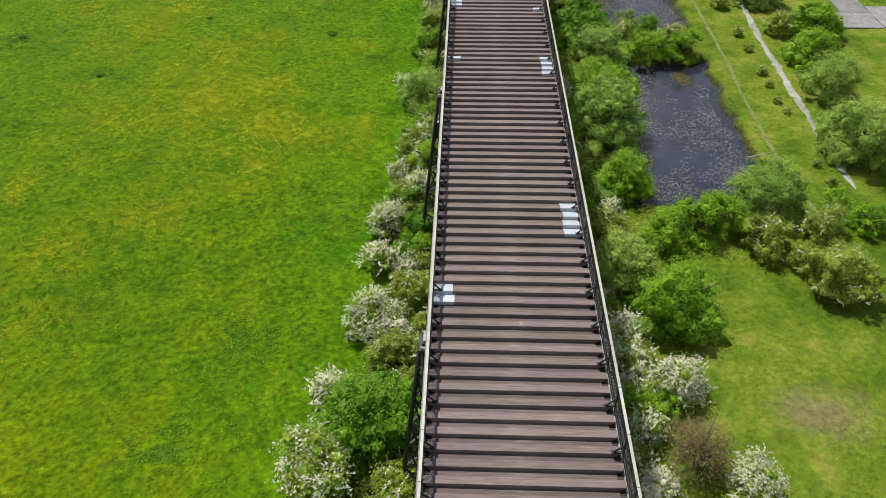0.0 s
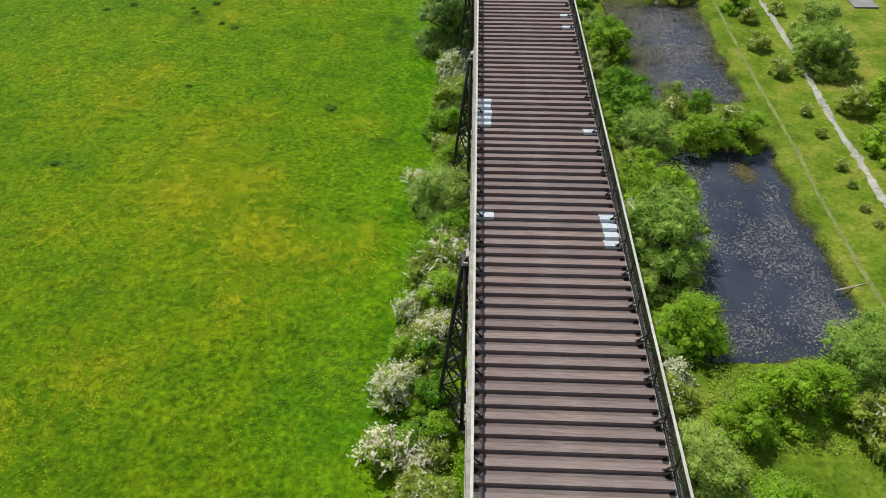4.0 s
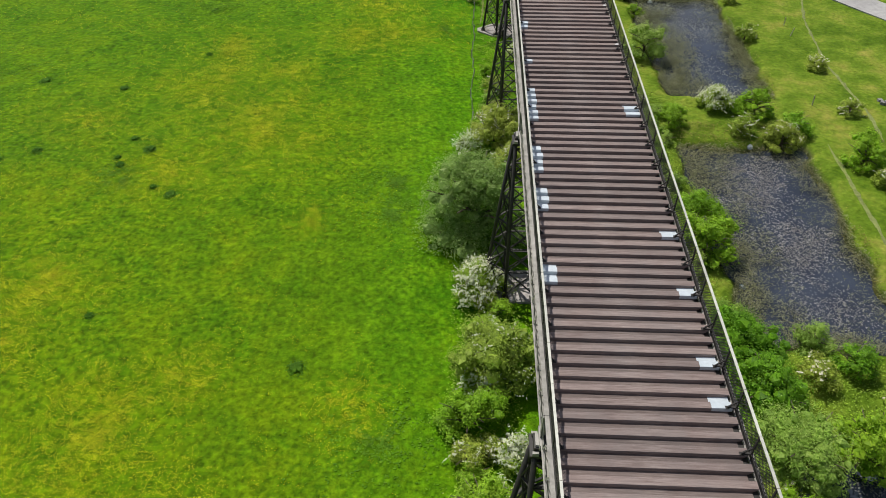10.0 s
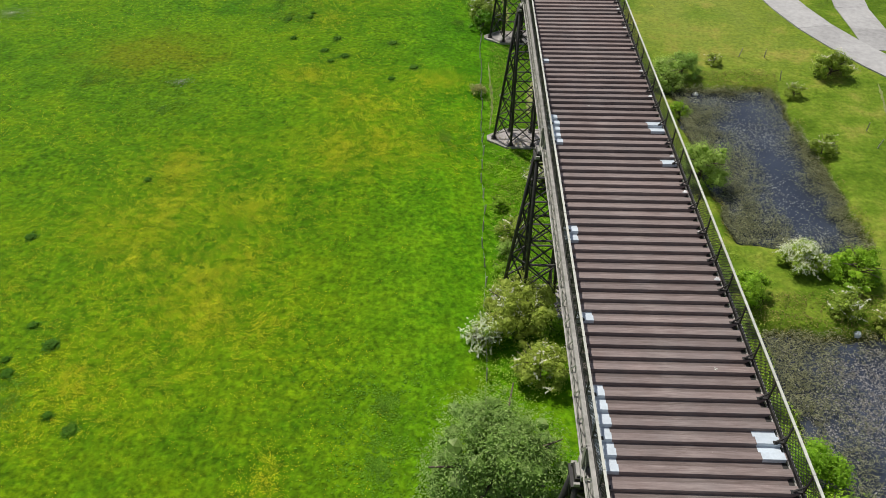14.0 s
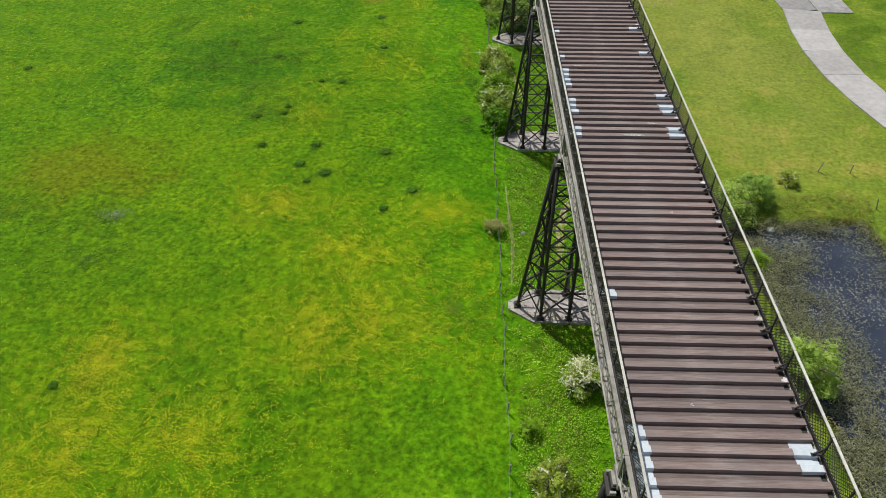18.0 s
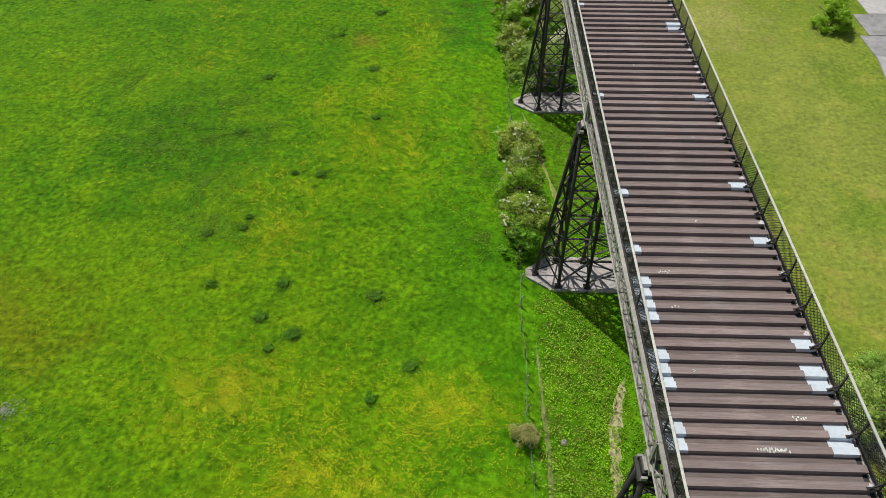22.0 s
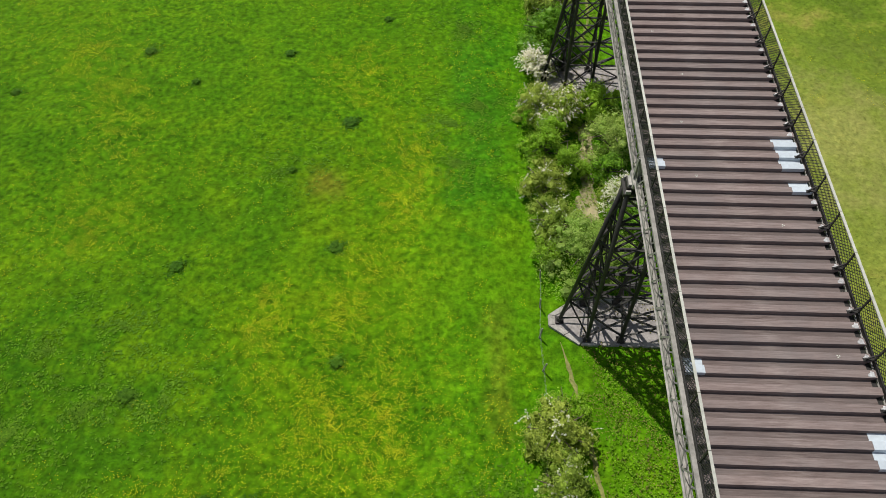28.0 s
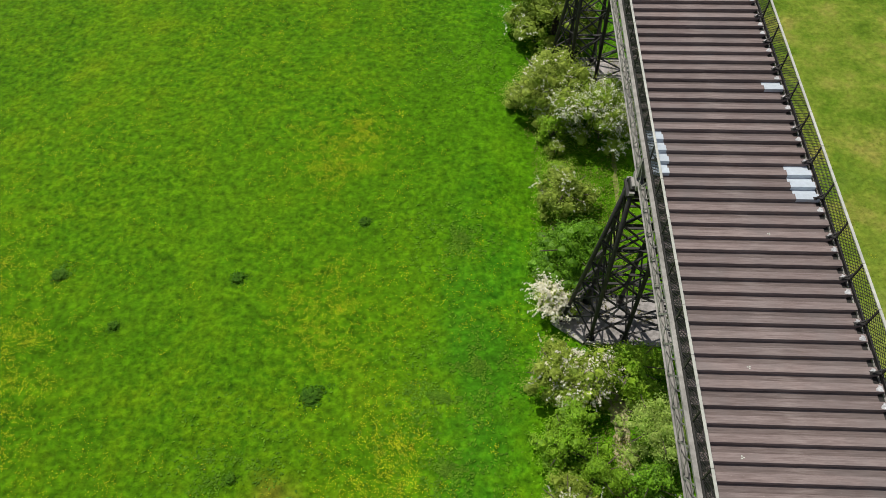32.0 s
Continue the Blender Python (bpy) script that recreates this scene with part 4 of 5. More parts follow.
HEDGE_NORTH = [
    (-3.3, 109.1, 1.9, "O"), (-7.4, 111.9, 1.4, "H"), (-2.4, 113.4, 1.4, "G"), (-4.9, 114.2, 2.7, "O"),
    (-1.4, 132.3, 1.6, "H"), (-7.4, 149.2, 0.9, "T"), (-4.5, 124.3, 1.4, "O"), (-5.2, 122.1, 0.9, "W"),
    (-5.6, 119.1, 1, "G"), (-5.7, 128.4, 0.8, "G"), (-6.7, 179.4, 1.95, "O"), (-6.4, 176, 1.83, "O"),
    (-6.5, 172.7, 2.07, "G"), (-6.5, 168.9, 2.2, "O"), (-6.8, 166.3, 1.71, "D"), (-6.5, 212.3, 1.52, "H"),
    (-6.6, 206.9, 2.07, "O"), (-4.8, 206.4, 2.07, "H"), (-2, 207.4, 2.07, "G"), (-1, 203.5, 2.2, "W"),
    (-6.3, 202.4, 1.95, "G"), (-4.6, 200.9, 1.59, "G"), (-6.4, 198.8, 1.71, "O"), (-1.7, 200.4, 1.46, "D"),
    (-0.9, 197.8, 1.59, "H"), (-5.9, 195.2, 1.83, "O"), (-6.6, 192.9, 1.1, "G"), (-3.9, 192, 2.68, "W"),
    (-0.7, 195.3, 1.46, "D"), (-6.2, 231.8, 3.17, "O"), (-2.1, 228.6, 2.93, "H"), (-5.4, 221.1, 2.07, "O"),
    (-5.2, 215.6, 2.56, "D"), (-5.1, 240.6, 3.78, "O"),
]
POND_SHRUBS_SOUTH = [
    (12.3, 52.7, 2.6, "G"), (11.9, 58, 2.2, "W"), (10.4, 41.1, 2.6, "W"), (13.5, 36.6, 3, "G"),
    (17.2, 46.4, 2.3, "G"), (20.5, 47.3, 1.8, "G"), (14.1, 44.8, 1.9, "G"), (9.6, 32.5, 1.4, "H"),
    (12.1, 29.9, 1.8, "H"), (9.2, 26, 1.5, "H"), (12.2, 24.3, 2.3, "B"), (14.9, 22.6, 1.7, "H"),
    (22.5, 44.6, 2, "O"), (23.9, 50.1, 3, "W"), (25, 42.6, 1.7, "H"), (27, 40.3, 2.6, "O"),
    (27.7, 46.4, 1.8, "O"), (31.9, 47.4, 1.6, "G"), (9.6, 46.6, 1.6, "O"), (10.6, 28, 1.2, "G"),
    (11.9, 61.8, 3.7, "W"), (12.7, 67.7, 2.8, "G"), (11.9, 73.4, 1.6, "G"), (13.4, 77.2, 2.8, "W"),
    (18.4, 78.3, 2.2, "G"), (22.8, 78.4, 2, "G"),
]
POND_SHRUBS_NORTH = [
    (22.1, 80.8, 1.9, "O"), (12.4, 81.5, 2.7, "D"), (17.1, 83.9, 1.4, "O"), (20, 85, 1.5, "D"),
    (11.7, 85.5, 2.7, "D"), (18, 87.4, 1.5, "W"), (12.4, 88.7, 1.2, "W"), (12.4, 97.2, 2.4, "G"),
    (12.8, 101.1, 2, "G"), (24, 113.9, 1.8, "O"), (20.4, 115.5, 1.8, "H"), (13.5, 117.2, 1.6, "G"),
    (22.7, 119.4, 2, "G"), (18.8, 120.7, 1.7, "H"), (13.3, 132.5, 2.4, "W"), (26.8, 137.8, 1.7, "H"),
    (14.4, 145.4, 1.2, "G"), (27.6, 148.7, 1.1, "O"), (13.6, 151.3, 2.2, "W"), (16.3, 153.6, 1.9, "W"), (33.5, 153.9, 2.2, "O"),
    (20.8, 156.5, 1.2, "H"), (30.7, 203.2, 2.2, "G"),
]
TRACK_SHRUBS = [
    (30.3, 50.3, 1.2, "G"), (31.3, 53.5, 0.8, "D"), (30.9, 56.5, 0.7, "D"), (35.3, 58.7, 3.7, "W"),
    (31.2, 65.9, 0.6, "D"), (30.8, 68, 0.7, "D"), (36.5, 69.8, 2.9, "W"), (31.1, 71.7, 0.7, "D"),
    (31.1, 74.4, 1, "D"), (37.2, 77, 3, "G"), (31.2, 80.2, 0.9, "D"), (31, 84.3, 1.1, "D"),
    (40.6, 85, 2.9, "G"), (36.4, 85.4, 2.4, "H"), (30.8, 92.7, 1.7, "H"), (35.8, 94.3, 3.4, "W"),
    (30.4, 99.6, 1.8, "H"), (37.9, 102.8, 3, "W"), (31.4, 107.1, 1.6, "H"), (35.9, 110, 1.4, "H"),
    (30.7, 110.6, 2, "G"), (25.9, 116, 1.5, "G"), (33, 120, 1.5, "H"), (39.8, 123, 2.3, "D"),
    (32.8, 129.9, 1.6, "H"),
]


def filler(x0, x1, y0, y1, step, taken, kinds, seed):
    """Smaller bushes that close the gaps of a hedge."""
    g, out, y = random.Random(seed), [], y0
    while y < y1:
        x, r, kind = g.uniform(x0, x1), g.uniform(0.7, 1.45), g.choice(kinds)
        if all(math.hypot(x - a, y - b) > 0.55 * max(r, c) for a, b, c, _ in taken + out):
            out.append((x, y, r, kind))
        y += step * 0.8 * g.uniform(0.6, 1.4)
    return out


FILL = filler(-8.4, -4.9, 30, 64, 1.0, HEDGE_SOUTH, "HOGDO", 5) + filler(-7.0, -4.6, 64, 92, 1.4, HEDGE_SOUTH, "HOGG", 6)
FILL += filler(7.6, 10.6, 14, 70, 1.2, POND_SHRUBS_SOUTH, "OWGHO", 7) + filler(8.0, 12.5, 70, 122, 1.5, POND_SHRUBS_SOUTH + POND_SHRUBS_NORTH, "WGWO", 8)
FILL += filler(-6.9, -6.0, 167, 181, 1.3, HEDGE_NORTH, "GGO", 10) + filler(-6.8, -5.4, 222, 246, 2.6, HEDGE_NORTH, "GHOG", 11)
i = 0
for rows in (HEDGE_SOUTH, HEDGE_NORTH, POND_SHRUBS_SOUTH, POND_SHRUBS_NORTH, TRACK_SHRUBS, FILL):
    for x, y, r, kind in rows:
        if kind == "H" and x > 20:
            kind, r = "O", r * 0.78
        plant(x, y, r * (0.7 if kind == "D" and x > 26 else 1.0), "O" if kind == "D" and x > 26 else kind, i)
        i += 1


SEDGE = leaf_material("brown_green_sedge", (0.105, 0.110, 0.022), (0.250, 0.245, 0.060), 0.8)
NETTLE = leaf_material("nettle_leaves", (0.130, 0.275, 0.010), (0.215, 0.400, 0.020), 0.8)
WEEDS = leaf_material("coarse_weed_leaves", (0.072, 0.200, 0.004), (0.130, 0.285, 0.009), 0.8)


# ---- low growth: brambles, nettles, grass, flowers, rushes ----
def scatter(n, x0, x1, y0, y1, seed):
    g = np.random.default_rng(int(seed))
    return g.uniform(x0, x1, n), g.uniform(y0, y1, n), g


def undergrowth(name, label, boxes, per_m2, mat, size, height, seed, keep=0.35):
    """Patchy low leaves over boxes of ground."""
    out = []
    for x0, x1, y0, y1 in boxes:
        n = int((x1 - x0) * (y1 - y0) * per_m2)
        x, y, g = scatter(n, x0, x1, y0, y1, seed + y0)
        edge = np.minimum(np.minimum(x - x0, x1 - x) / 1.2, 1.0) + 0.0
        lump = fbm(x, y, 0.9, seed) * 0.6 + fbm(x, y, 2.6, seed + 1) * 0.4
        ok = (lump + g.normal(size=n) * 0.2 > keep + 0.5 - edge) & (pond_depth(x, y) < -0.2)
        x, y, lump = x[ok], y[ok], lump[ok]
        z = ground_z(x, y) + (0.06 + np.clip(lump + 0.4, 0, 1.2) * height) * g.uniform(0.4, 1.0, len(x))
        p = np.stack([x, y, z], -1)
        out.append(leaf_quads(p, np.tile((0.0, 0.0, 0.6), (len(x), 1)), size, g, 1.6))
    return thing(name, label, "undergrowth", me=quads_mesh(name, np.concatenate(out), mat), kind="stuff")


undergrowth("brambles", "tangled low brambles and weeds under the hedge", [(-9.6, -3.2, 12, 64), (-8.4, -3.0, 64, 118), (7.5, 14.5, 12, 51), (8, 14, 51, 124), (13, 25.5, 79.5, 86), (12, 21, 43, 50), (-7.8, -4.0, 190.5, 208.5), (-7.6, -5.0, 165.5, 181.5), (-7.4, -3.4, 214, 246)], 42, LEAF["H"], 0.095, 0.5, 21.0, 0.0)
undergrowth("nettles", "bright green nettles and docks beside the piers", [(-4.4, 1.5, 118, 138), (-4.2, 2.0, 142, 161), (-3.4, 2.0, 165, 184.5), (-7.5, 1.5, 189.5, 208), (-7, 0, 213, 244)], 62, NETTLE, 0.088, 0.26, 22.0, -0.2)

undergrowth("fence_grass", "long rough grass grown through the wire fence", [(-7.7, -6.7, 103, 166), (-7.7, -6.9, 187, 206)], 60, NETTLE, 0.085, 0.35, 29.0, 0.25)
undergrowth("coarse_herbs", "leafy green coarse herbs between fence and viaduct", [(-6.9, -1.0, 117.5, 138), (-6.6, -0.6, 141.5, 162)], 56, LEAF["G"], 0.085, 0.40, 33.0, 0.0)
undergrowth("rough_weeds", "pale dry weeds and rough grass below the viaduct", [(-6.8, -0.5, 118, 161), (-4.6, 1.0, 165, 208), (-8, 0.5, 211, 246)], 50, SEDGE, 0.075, 0.25, 27.0, 0.1)
undergrowth("sedge", "brownish sedge and coarse grass on the pond banks", [(13.5, 26, 77.2, 79.6), (13.2, 26.8, 112.6, 117.5), (13.5, 27, 149.8, 154.5), (24.4, 26.6, 87, 113), (24.8, 26.9, 124, 151), (24.4, 26.2, 51, 77), (13.6, 15.4, 124, 151)], 60, SEDGE, 0.09, 0.45, 24.0, -0.1)


def sward(name, label, x0, x1, y0, y1, per_m2, seed, tall, size, mat):
    """Low overlapping blades that give the grass its nap."""
    n = int((x1 - x0) * (y1 - y0) * per_m2)
    x, y, g = scatter(n, x0, x1, y0, y1, seed)
    rich = 1.0 + 0.5 * fbm(x, y, 0.5, seed) + 0.35 * fbm(x, y, 2.1, seed + 2)
    ok = (pond_depth(x, y) < -0.5) & ~((np.abs(x - 33.6) < 0.3) & (y < 125)) & (np.abs(x) > 2.0) & (g.random(n) < 0.25 + 0.6 * rich)
    x, y, rich = x[ok], y[ok], rich[ok]
    p = np.stack([x, y, ground_z(x, y) + tall * np.clip(rich, 0.3, 2.0) * g.uniform(0.2, 1.0, len(x))], -1)
    q = leaf_tris(p, np.tile((0.0, 0.1, 1.8), (len(x), 1)), size, g, 2.2, 0.22)
    return thing(name, label, "grass", me=tris_mesh(name, q, mat), kind="stuff")


sward("meadow_grass", "tufted bright green meadow grass", -72, -2, 14, 256, 24.0, 31.0, 0.03, 0.062, BLADES)
sward("rough_grass", "short dry rough grass", 4, 52, 12, 230, 16.0, 32.0, 0.035, 0.07, BLADES)


DRIFTS_A = [(-31.8, 80.7), (-43.1, 89.6), (-29.3, 66.7), (-12.6, 62.0), (-30.2, 47.9), (-36.1, 42.9), (-35.7, 35.3), (-39.4, 62.5), (-25.9, 70.4), (-31.1, 76.2), (-41.4, 91.0), (-29.5, 114.0), (-22.2, 61.9), (-46.6, 81.7), (-18.7, 59.4), (-53.5, 101.8), (-36.5, 133.2), (-27.2, 127.0), (-27.5, 112.2), (-47.2, 115.2), (-41.2, 84.3), (-31.2, 69.6), (-35.5, 106.4), (-35.6, 127.1), (-38.7, 123.3), (-20.7, 145.9), (-32.5, 117.0), (-15.9, 178.9)]
DRIFTS_B = [(-18.0, 144.6), (-22.0, 136.9), (-13.7, 137.1), (-37.1, 129.9), (-12.5, 150.6), (-19.0, 135.3), (-11.4, 141.9), (-17.1, 182.1), (-28.6, 152.2), (-26.7, 166.7), (-22.8, 152.4), (-36.7, 197.6), (-16.7, 196.2), (-46.3, 213.6), (-20.9, 179.9), (-17.4, 175.7), (-27.6, 173.3), (-19.6, 190.0), (-40.1, 193.6), (-50.9, 215.7), (-20.9, 227.0), (-23.7, 224.6), (-28.8, 236.9), (-42.8, 225.9), (-41.8, 208.1), (-16.3, 201.5), (-20.0, 211.2), (-11.8, 212.3)]
CLUMPS_A = [(-31.0, 77.5), (-28.6, 65.9), (-26.7, 82.8), (-12.7, 62.3), (-39.6, 62.8), (-36.3, 43.1), (-43.2, 51.5), (-31.0, 68.2), (-17.4, 60.6), (-52.9, 91.0), (-28.7, 113.6), (-22.3, 63.8), (-22.2, 54.6), (-42.3, 83.1), (-15.0, 80.4), (-36.9, 133.6), (-28.5, 127.7), (-46.9, 115.2), (-40.9, 91.0), (-23.8, 71.3), (-24.2, 112.5), (-36.0, 107.1), (-35.7, 127.4), (-30.1, 117.3)]
CLUMPS_B = [(-21.1, 100.2), (-36.2, 120.2), (-26.6, 119.5), (-17.1, 180.3), (-21.4, 146.1), (-13.4, 137.0), (-17.4, 138.4), (-22.0, 137.1), (-12.0, 151.5), (-27.1, 151.8), (-20.4, 187.1), (-27.0, 166.8), (-20.8, 179.8), (-16.6, 196.9), (-40.5, 202.9), (-25.7, 186.3), (-18.6, 191.7), (-39.8, 193.6), (-46.0, 213.2), (-16.5, 202.1), (-42.0, 208.8), (-20.9, 227.2), (-22.8, 224.2), (-22.3, 210.9)]
LUSH_A = [(-21.3, 24.1), (-18.2, 33.5), (-31.4, 37.1), (-12.3, 47.9), (-57.9, 81.0), (-14.2, 105.9), (-44.2, 72.6), (-32.8, 55.5), (-13.8, 101.3), (-12.4, 78.0), (-60.7, 125.9), (-10.7, 100.4), (-40.5, 105.6), (-52.1, 150.3), (-33.9, 167.5), (-42.5, 149.1), (-39.6, 178.2), (-10.5, 138.7)]
LUSH_B = [(-42.1, 143.9), (-39.2, 184.0), (-43.0, 179.8), (-30.9, 168.0), (-10.1, 167.5), (-34.7, 186.1), (-34.5, 173.1), (-46.9, 190.0), (-9.9, 175.5), (-35.6, 180.0), (-31.5, 180.8), (-11.5, 207.8), (-13.4, 200.7), (-11.6, 236.5), (-13.4, 217.4), (-13.8, 205.5), (-26.1, 200.5)]



def flowers():
    x, y, g = scatter(1100000, -72, -8, 14, 258, 41)
    dens = 0.5 * fbm(x, y, 0.09, 5.0, 2) + 0.4 * fbm(x, y, 0.26, 6.0, 1) + 0.25 * g.normal(size=len(x))
    away = np.clip((-11.0 - x) / 9.0, 0, 1) * np.clip((205 - y) / 60, 0.14, 1)
    ok = g.random(len(x)) < np.clip((dens - 0.1) * 0.075, 0.004, 0.09) * away
    bx, by = np.repeat(x[ok], 7), np.repeat(y[ok], 7)
    xs, ys = [bx + g.normal(size=len(bx)) * 0.24], [by + g.normal(size=len(bx)) * 0.24]
    for k, (cx, cy) in enumerate(DRIFTS_A + DRIFTS_B + [(23.4, 209.6), (23.1, 215.4), (22.9, 174.8)]):
        n = int((3600 + 800 * (k * 7 % 5)) * (1.0 if cy < 160 else 0.42 if cy < 185 else 0.25)) if cx < 0 else 300
        sp, m = 2.0 + 0.6 * (k % 4), n // 16
        px = np.repeat(cx + g.normal(size=m) * sp * 1.3, 15) + g.normal(size=15 * m) * 0.24
        py = np.repeat(cy + g.normal(size=m) * sp, 15) + g.normal(size=15 * m) * 0.24
        near = px < -7.5 if cx < 0 else px > 8
        xs.append(px[near])
        ys.append(py[near])
    # thick clumps where the flowers crowd together
    for k, (cx, cy) in enumerate(CLUMPS_A + CLUMPS_B):
        m = int((100 + 35 * (k * 5 % 4)) * (1.0 if cy < 165 else 0.6))
        px = np.repeat(cx + g.normal(size=m) * (0.9 + 0.35 * (k % 3)), 14) + g.normal(size=14 * m) * 0.2
        py = np.repeat(cy + g.normal(size=m) * (1.0 + 0.3 * (k % 4)), 14) + g.normal(size=14 * m) * 0.2
        xs.append(px)
        ys.append(py)
    x, y = np.concatenate(xs), np.concatenate(ys)
    p = np.stack([x, y, ground_z(x, y) + g.uniform(0.03, 0.06, len(x))], -1)
    q = leaf_tris(p, np.tile((0.0, 0.1, 2.4), (len(x), 1)), 0.058, g, 1.1, 0.25)
    thing("buttercups", "drifts of yellow buttercups in the meadow", "flowers", me=tris_mesh("buttercups", q, BUTTERCUP), kind="stuff")


def lush_patches():
    """Coarse darker weeds that grow in patches through the meadow."""
    g, out = np.random.default_rng(43), []
    for k, (cx, cy) in enumerate(LUSH_A + LUSH_B):
        n = 1700
        r, a = np.abs(g.normal(size=n)) * (2.0 + 0.5 * (k % 4)), g.uniform(0, 2 * np.pi, n)
        x, y = cx + np.cos(a) * r * 1.2, cy + np.sin(a) * r
        ok = (fbm(x, y, 1.5, 12.0) + g.normal(size=n) * 0.3 > 0.0) & (x < -4)
        x, y = x[ok], y[ok]
        p = np.stack([x, y, ground_z(x, y) + g.uniform(0.015, 0.055, len(x))], -1)
        out.append(leaf_quads(p, np.tile((0.0, 0.0, 1.5), (len(x), 1)), 0.12, g, 1.8, 0.18))
    thing("meadow_weeds", "coarse dark green weeds in patches of the meadow", "weeds", me=quads_mesh("meadow_weeds", np.concatenate(out), WEEDS), kind="stuff")


lush_patches()
flowers()


def rush_mesh(seed):
    """A soft mound of short blades."""
    g = np.random.default_rng(seed)
    n = 360
    a, r = g.uniform(0, 2 * np.pi, n), np.abs(g.normal(size=n)) * 0.34
    x, y = np.cos(a) * r * (1.2 + 0.3 * np.sin(2 * a + seed)), np.sin(a) * r
    z = 0.02 + np.exp(-(r / 0.42) ** 2) * g.uniform(0.10, 0.24, n)
    out = np.stack([x, y, np.full(n, 0.5)], -1)
    blades = leaf_tris(np.stack([x, y, z], -1), out, 0.10, g, 2.1, 0.3)
    a, r = np.arange(9) * 0.7 + g.uniform(-0.2, 0.2, 9), np.array([0.0] + [0.26] * 8)
    core = crown_core(np.stack([np.cos(a) * r, np.sin(a) * r, np.full(9, 0.08)], -1), np.full(9, 0.26), g)
    return tris_mesh("rush_clump", np.concatenate([core, blades]), RUSH)


RUSH_MESHES = [rush_mesh(s) for s in (3, 4, 5)]
RUSHES_A = [(-26.8, 174.8), (-24.4, 174.7), (-25.2, 155.4), (-23.7, 156.7), (-32.5, 166.9), (-29.7, 167.5), (-15.1, 154.2), (-17.6, 151.5), (-18.1, 160.5), (-25.3, 161.5), (-39.0, 130.9), (-33.1, 181.0), (-62.1, 176.9), (-25.8, 200.0), (-26.4, 158.2), (-30.8, 161.3), (-21.5, 192.8), (-20.3, 183.7), (-29.6, 168.9), (-32.4, 190.7)]
RUSHES_B = [(-50.7, 208.1), (-21.8, 205.2), (-46.2, 122.2), (-41.2, 112.1), (-39.0, 110.2), (-41.0, 107.6), (-36.5, 104.1), (-34.6, 103.1), (-53.3, 107.9), (-55.9, 123.8), (-50.2, 109.7), (-35.8, 87.9), (-19.1, 83.6), (-44.2, 72.6), (-41.7, 108.8), (-57.6, 81.8), (-19.8, 218.7), (-40.6, 213.6), (-28.1, 213.7), (-35.6, 209.7)]
for i, (x, y) in enumerate(RUSHES_A + RUSHES_B):
    k = 0.7 + 0.6 * ((i * 0.618) % 1)
    thing("rush_clump", "dark green clump of rushes in the meadow", "rush", "rushes in the meadow", at=pose(x, y, float(ground_z(x, y)), 0, 0, i * 71) @ Matrix.Diagonal((k, k, 0.9, 1)), me=RUSH_MESHES[i % 3])

# ---- ponds: reeds and floating leaves ----
def reeds(i, x0, x1, y0, y1, n, band, seed):
    x, y, g = scatter(n, x0 - 0.8, x1 + 0.8, y0 - 0.8, y1 + 0.8, seed)
    d = pond_depth(x, y)
    patch = np.clip(1.0 + 0.7 * fbm(x, y, 0.5, seed) + 0.4 * fbm(x, y, 1.6, seed + 3), 0.1, 2.5)
    west = np.clip(1.0 - (x - x0) / (band * 4.5), 0, 1)
    ok = (d > -1.0) & (g.random(n) < patch * (0.75 * np.exp(-np.maximum(d, 0) / (band * 0.7)) + 0.8 * west))
    x, y = x[ok], y[ok]
    z = np.maximum(ground_z(x, y), WATER_Z) + g.uniform(0.1, 0.75, len(x))
    t = leaf_quads(np.stack([x, y, z], -1), np.tile((0.0, 0.15, 0.5), (len(x), 1)), 0.046, g, 6.5, 0.6)
    thing("reeds", "dead and green reeds standing in the pond margin", "reeds", me=quads_mesh("reeds", t, REED), kind="stuff")


def floating(x0, x1, y0, y1, n, seed, spots):
    x, y, g = scatter(n, x0, x1, y0, y1, seed)
    d = pond_depth(x, y)
    ok = (d > 0.3) & (g.random(n) < 0.30 + 0.45 * fbm(x, y, 0.35, seed))
    x, y = x[ok], y[ok]
    for sx, sy, sr, sn in spots:
        a, r = g.uniform(0, 2 * np.pi, sn), np.sqrt(g.random(sn)) * sr
        x, y = np.r_[x, sx + np.cos(a) * r], np.r_[y, sy + np.sin(a) * r * 0.8]
    p = np.stack([x, y, np.full(len(x), WATER_Z + 0.012)], -1)
    a = g.uniform(0, 2 * np.pi, len(x))
    s = g.uniform(0.025, 0.08, len(x))
    u = np.stack([np.cos(a) * s * 1.6, np.sin(a) * s * 1.6, np.zeros(len(x))], -1)
    v = np.stack([-np.sin(a) * s * 0.7, np.cos(a) * s * 0.7, np.zeros(len(x))], -1)
    q = np.stack([p - u, p - v, p + u, p + v], 1)
    thing("floating_leaves", "small pale leaves and weed floating on the pond", "pond weed", me=quads_mesh("floating_leaves", q, LILY), kind="stuff")


for i, ((x0, x1, y0, y1), n, band, nf, spots) in enumerate(zip(PONDS, (9000, 75000, 110000), (0.4, 1.15, 1.25), (24000, 30000, 12000), ([(22.3, 74.4, 0.2, 4)], [(18.5, 110.5, 1.3, 160), (21.5, 108, 1.2, 120)], [(20, 147, 1.5, 150)]))):
    reeds(i, x0, x1, y0, y1, n, band, 51 + i)
    floating(x0, x1, y0, y1, nf, 61 + i, spots)

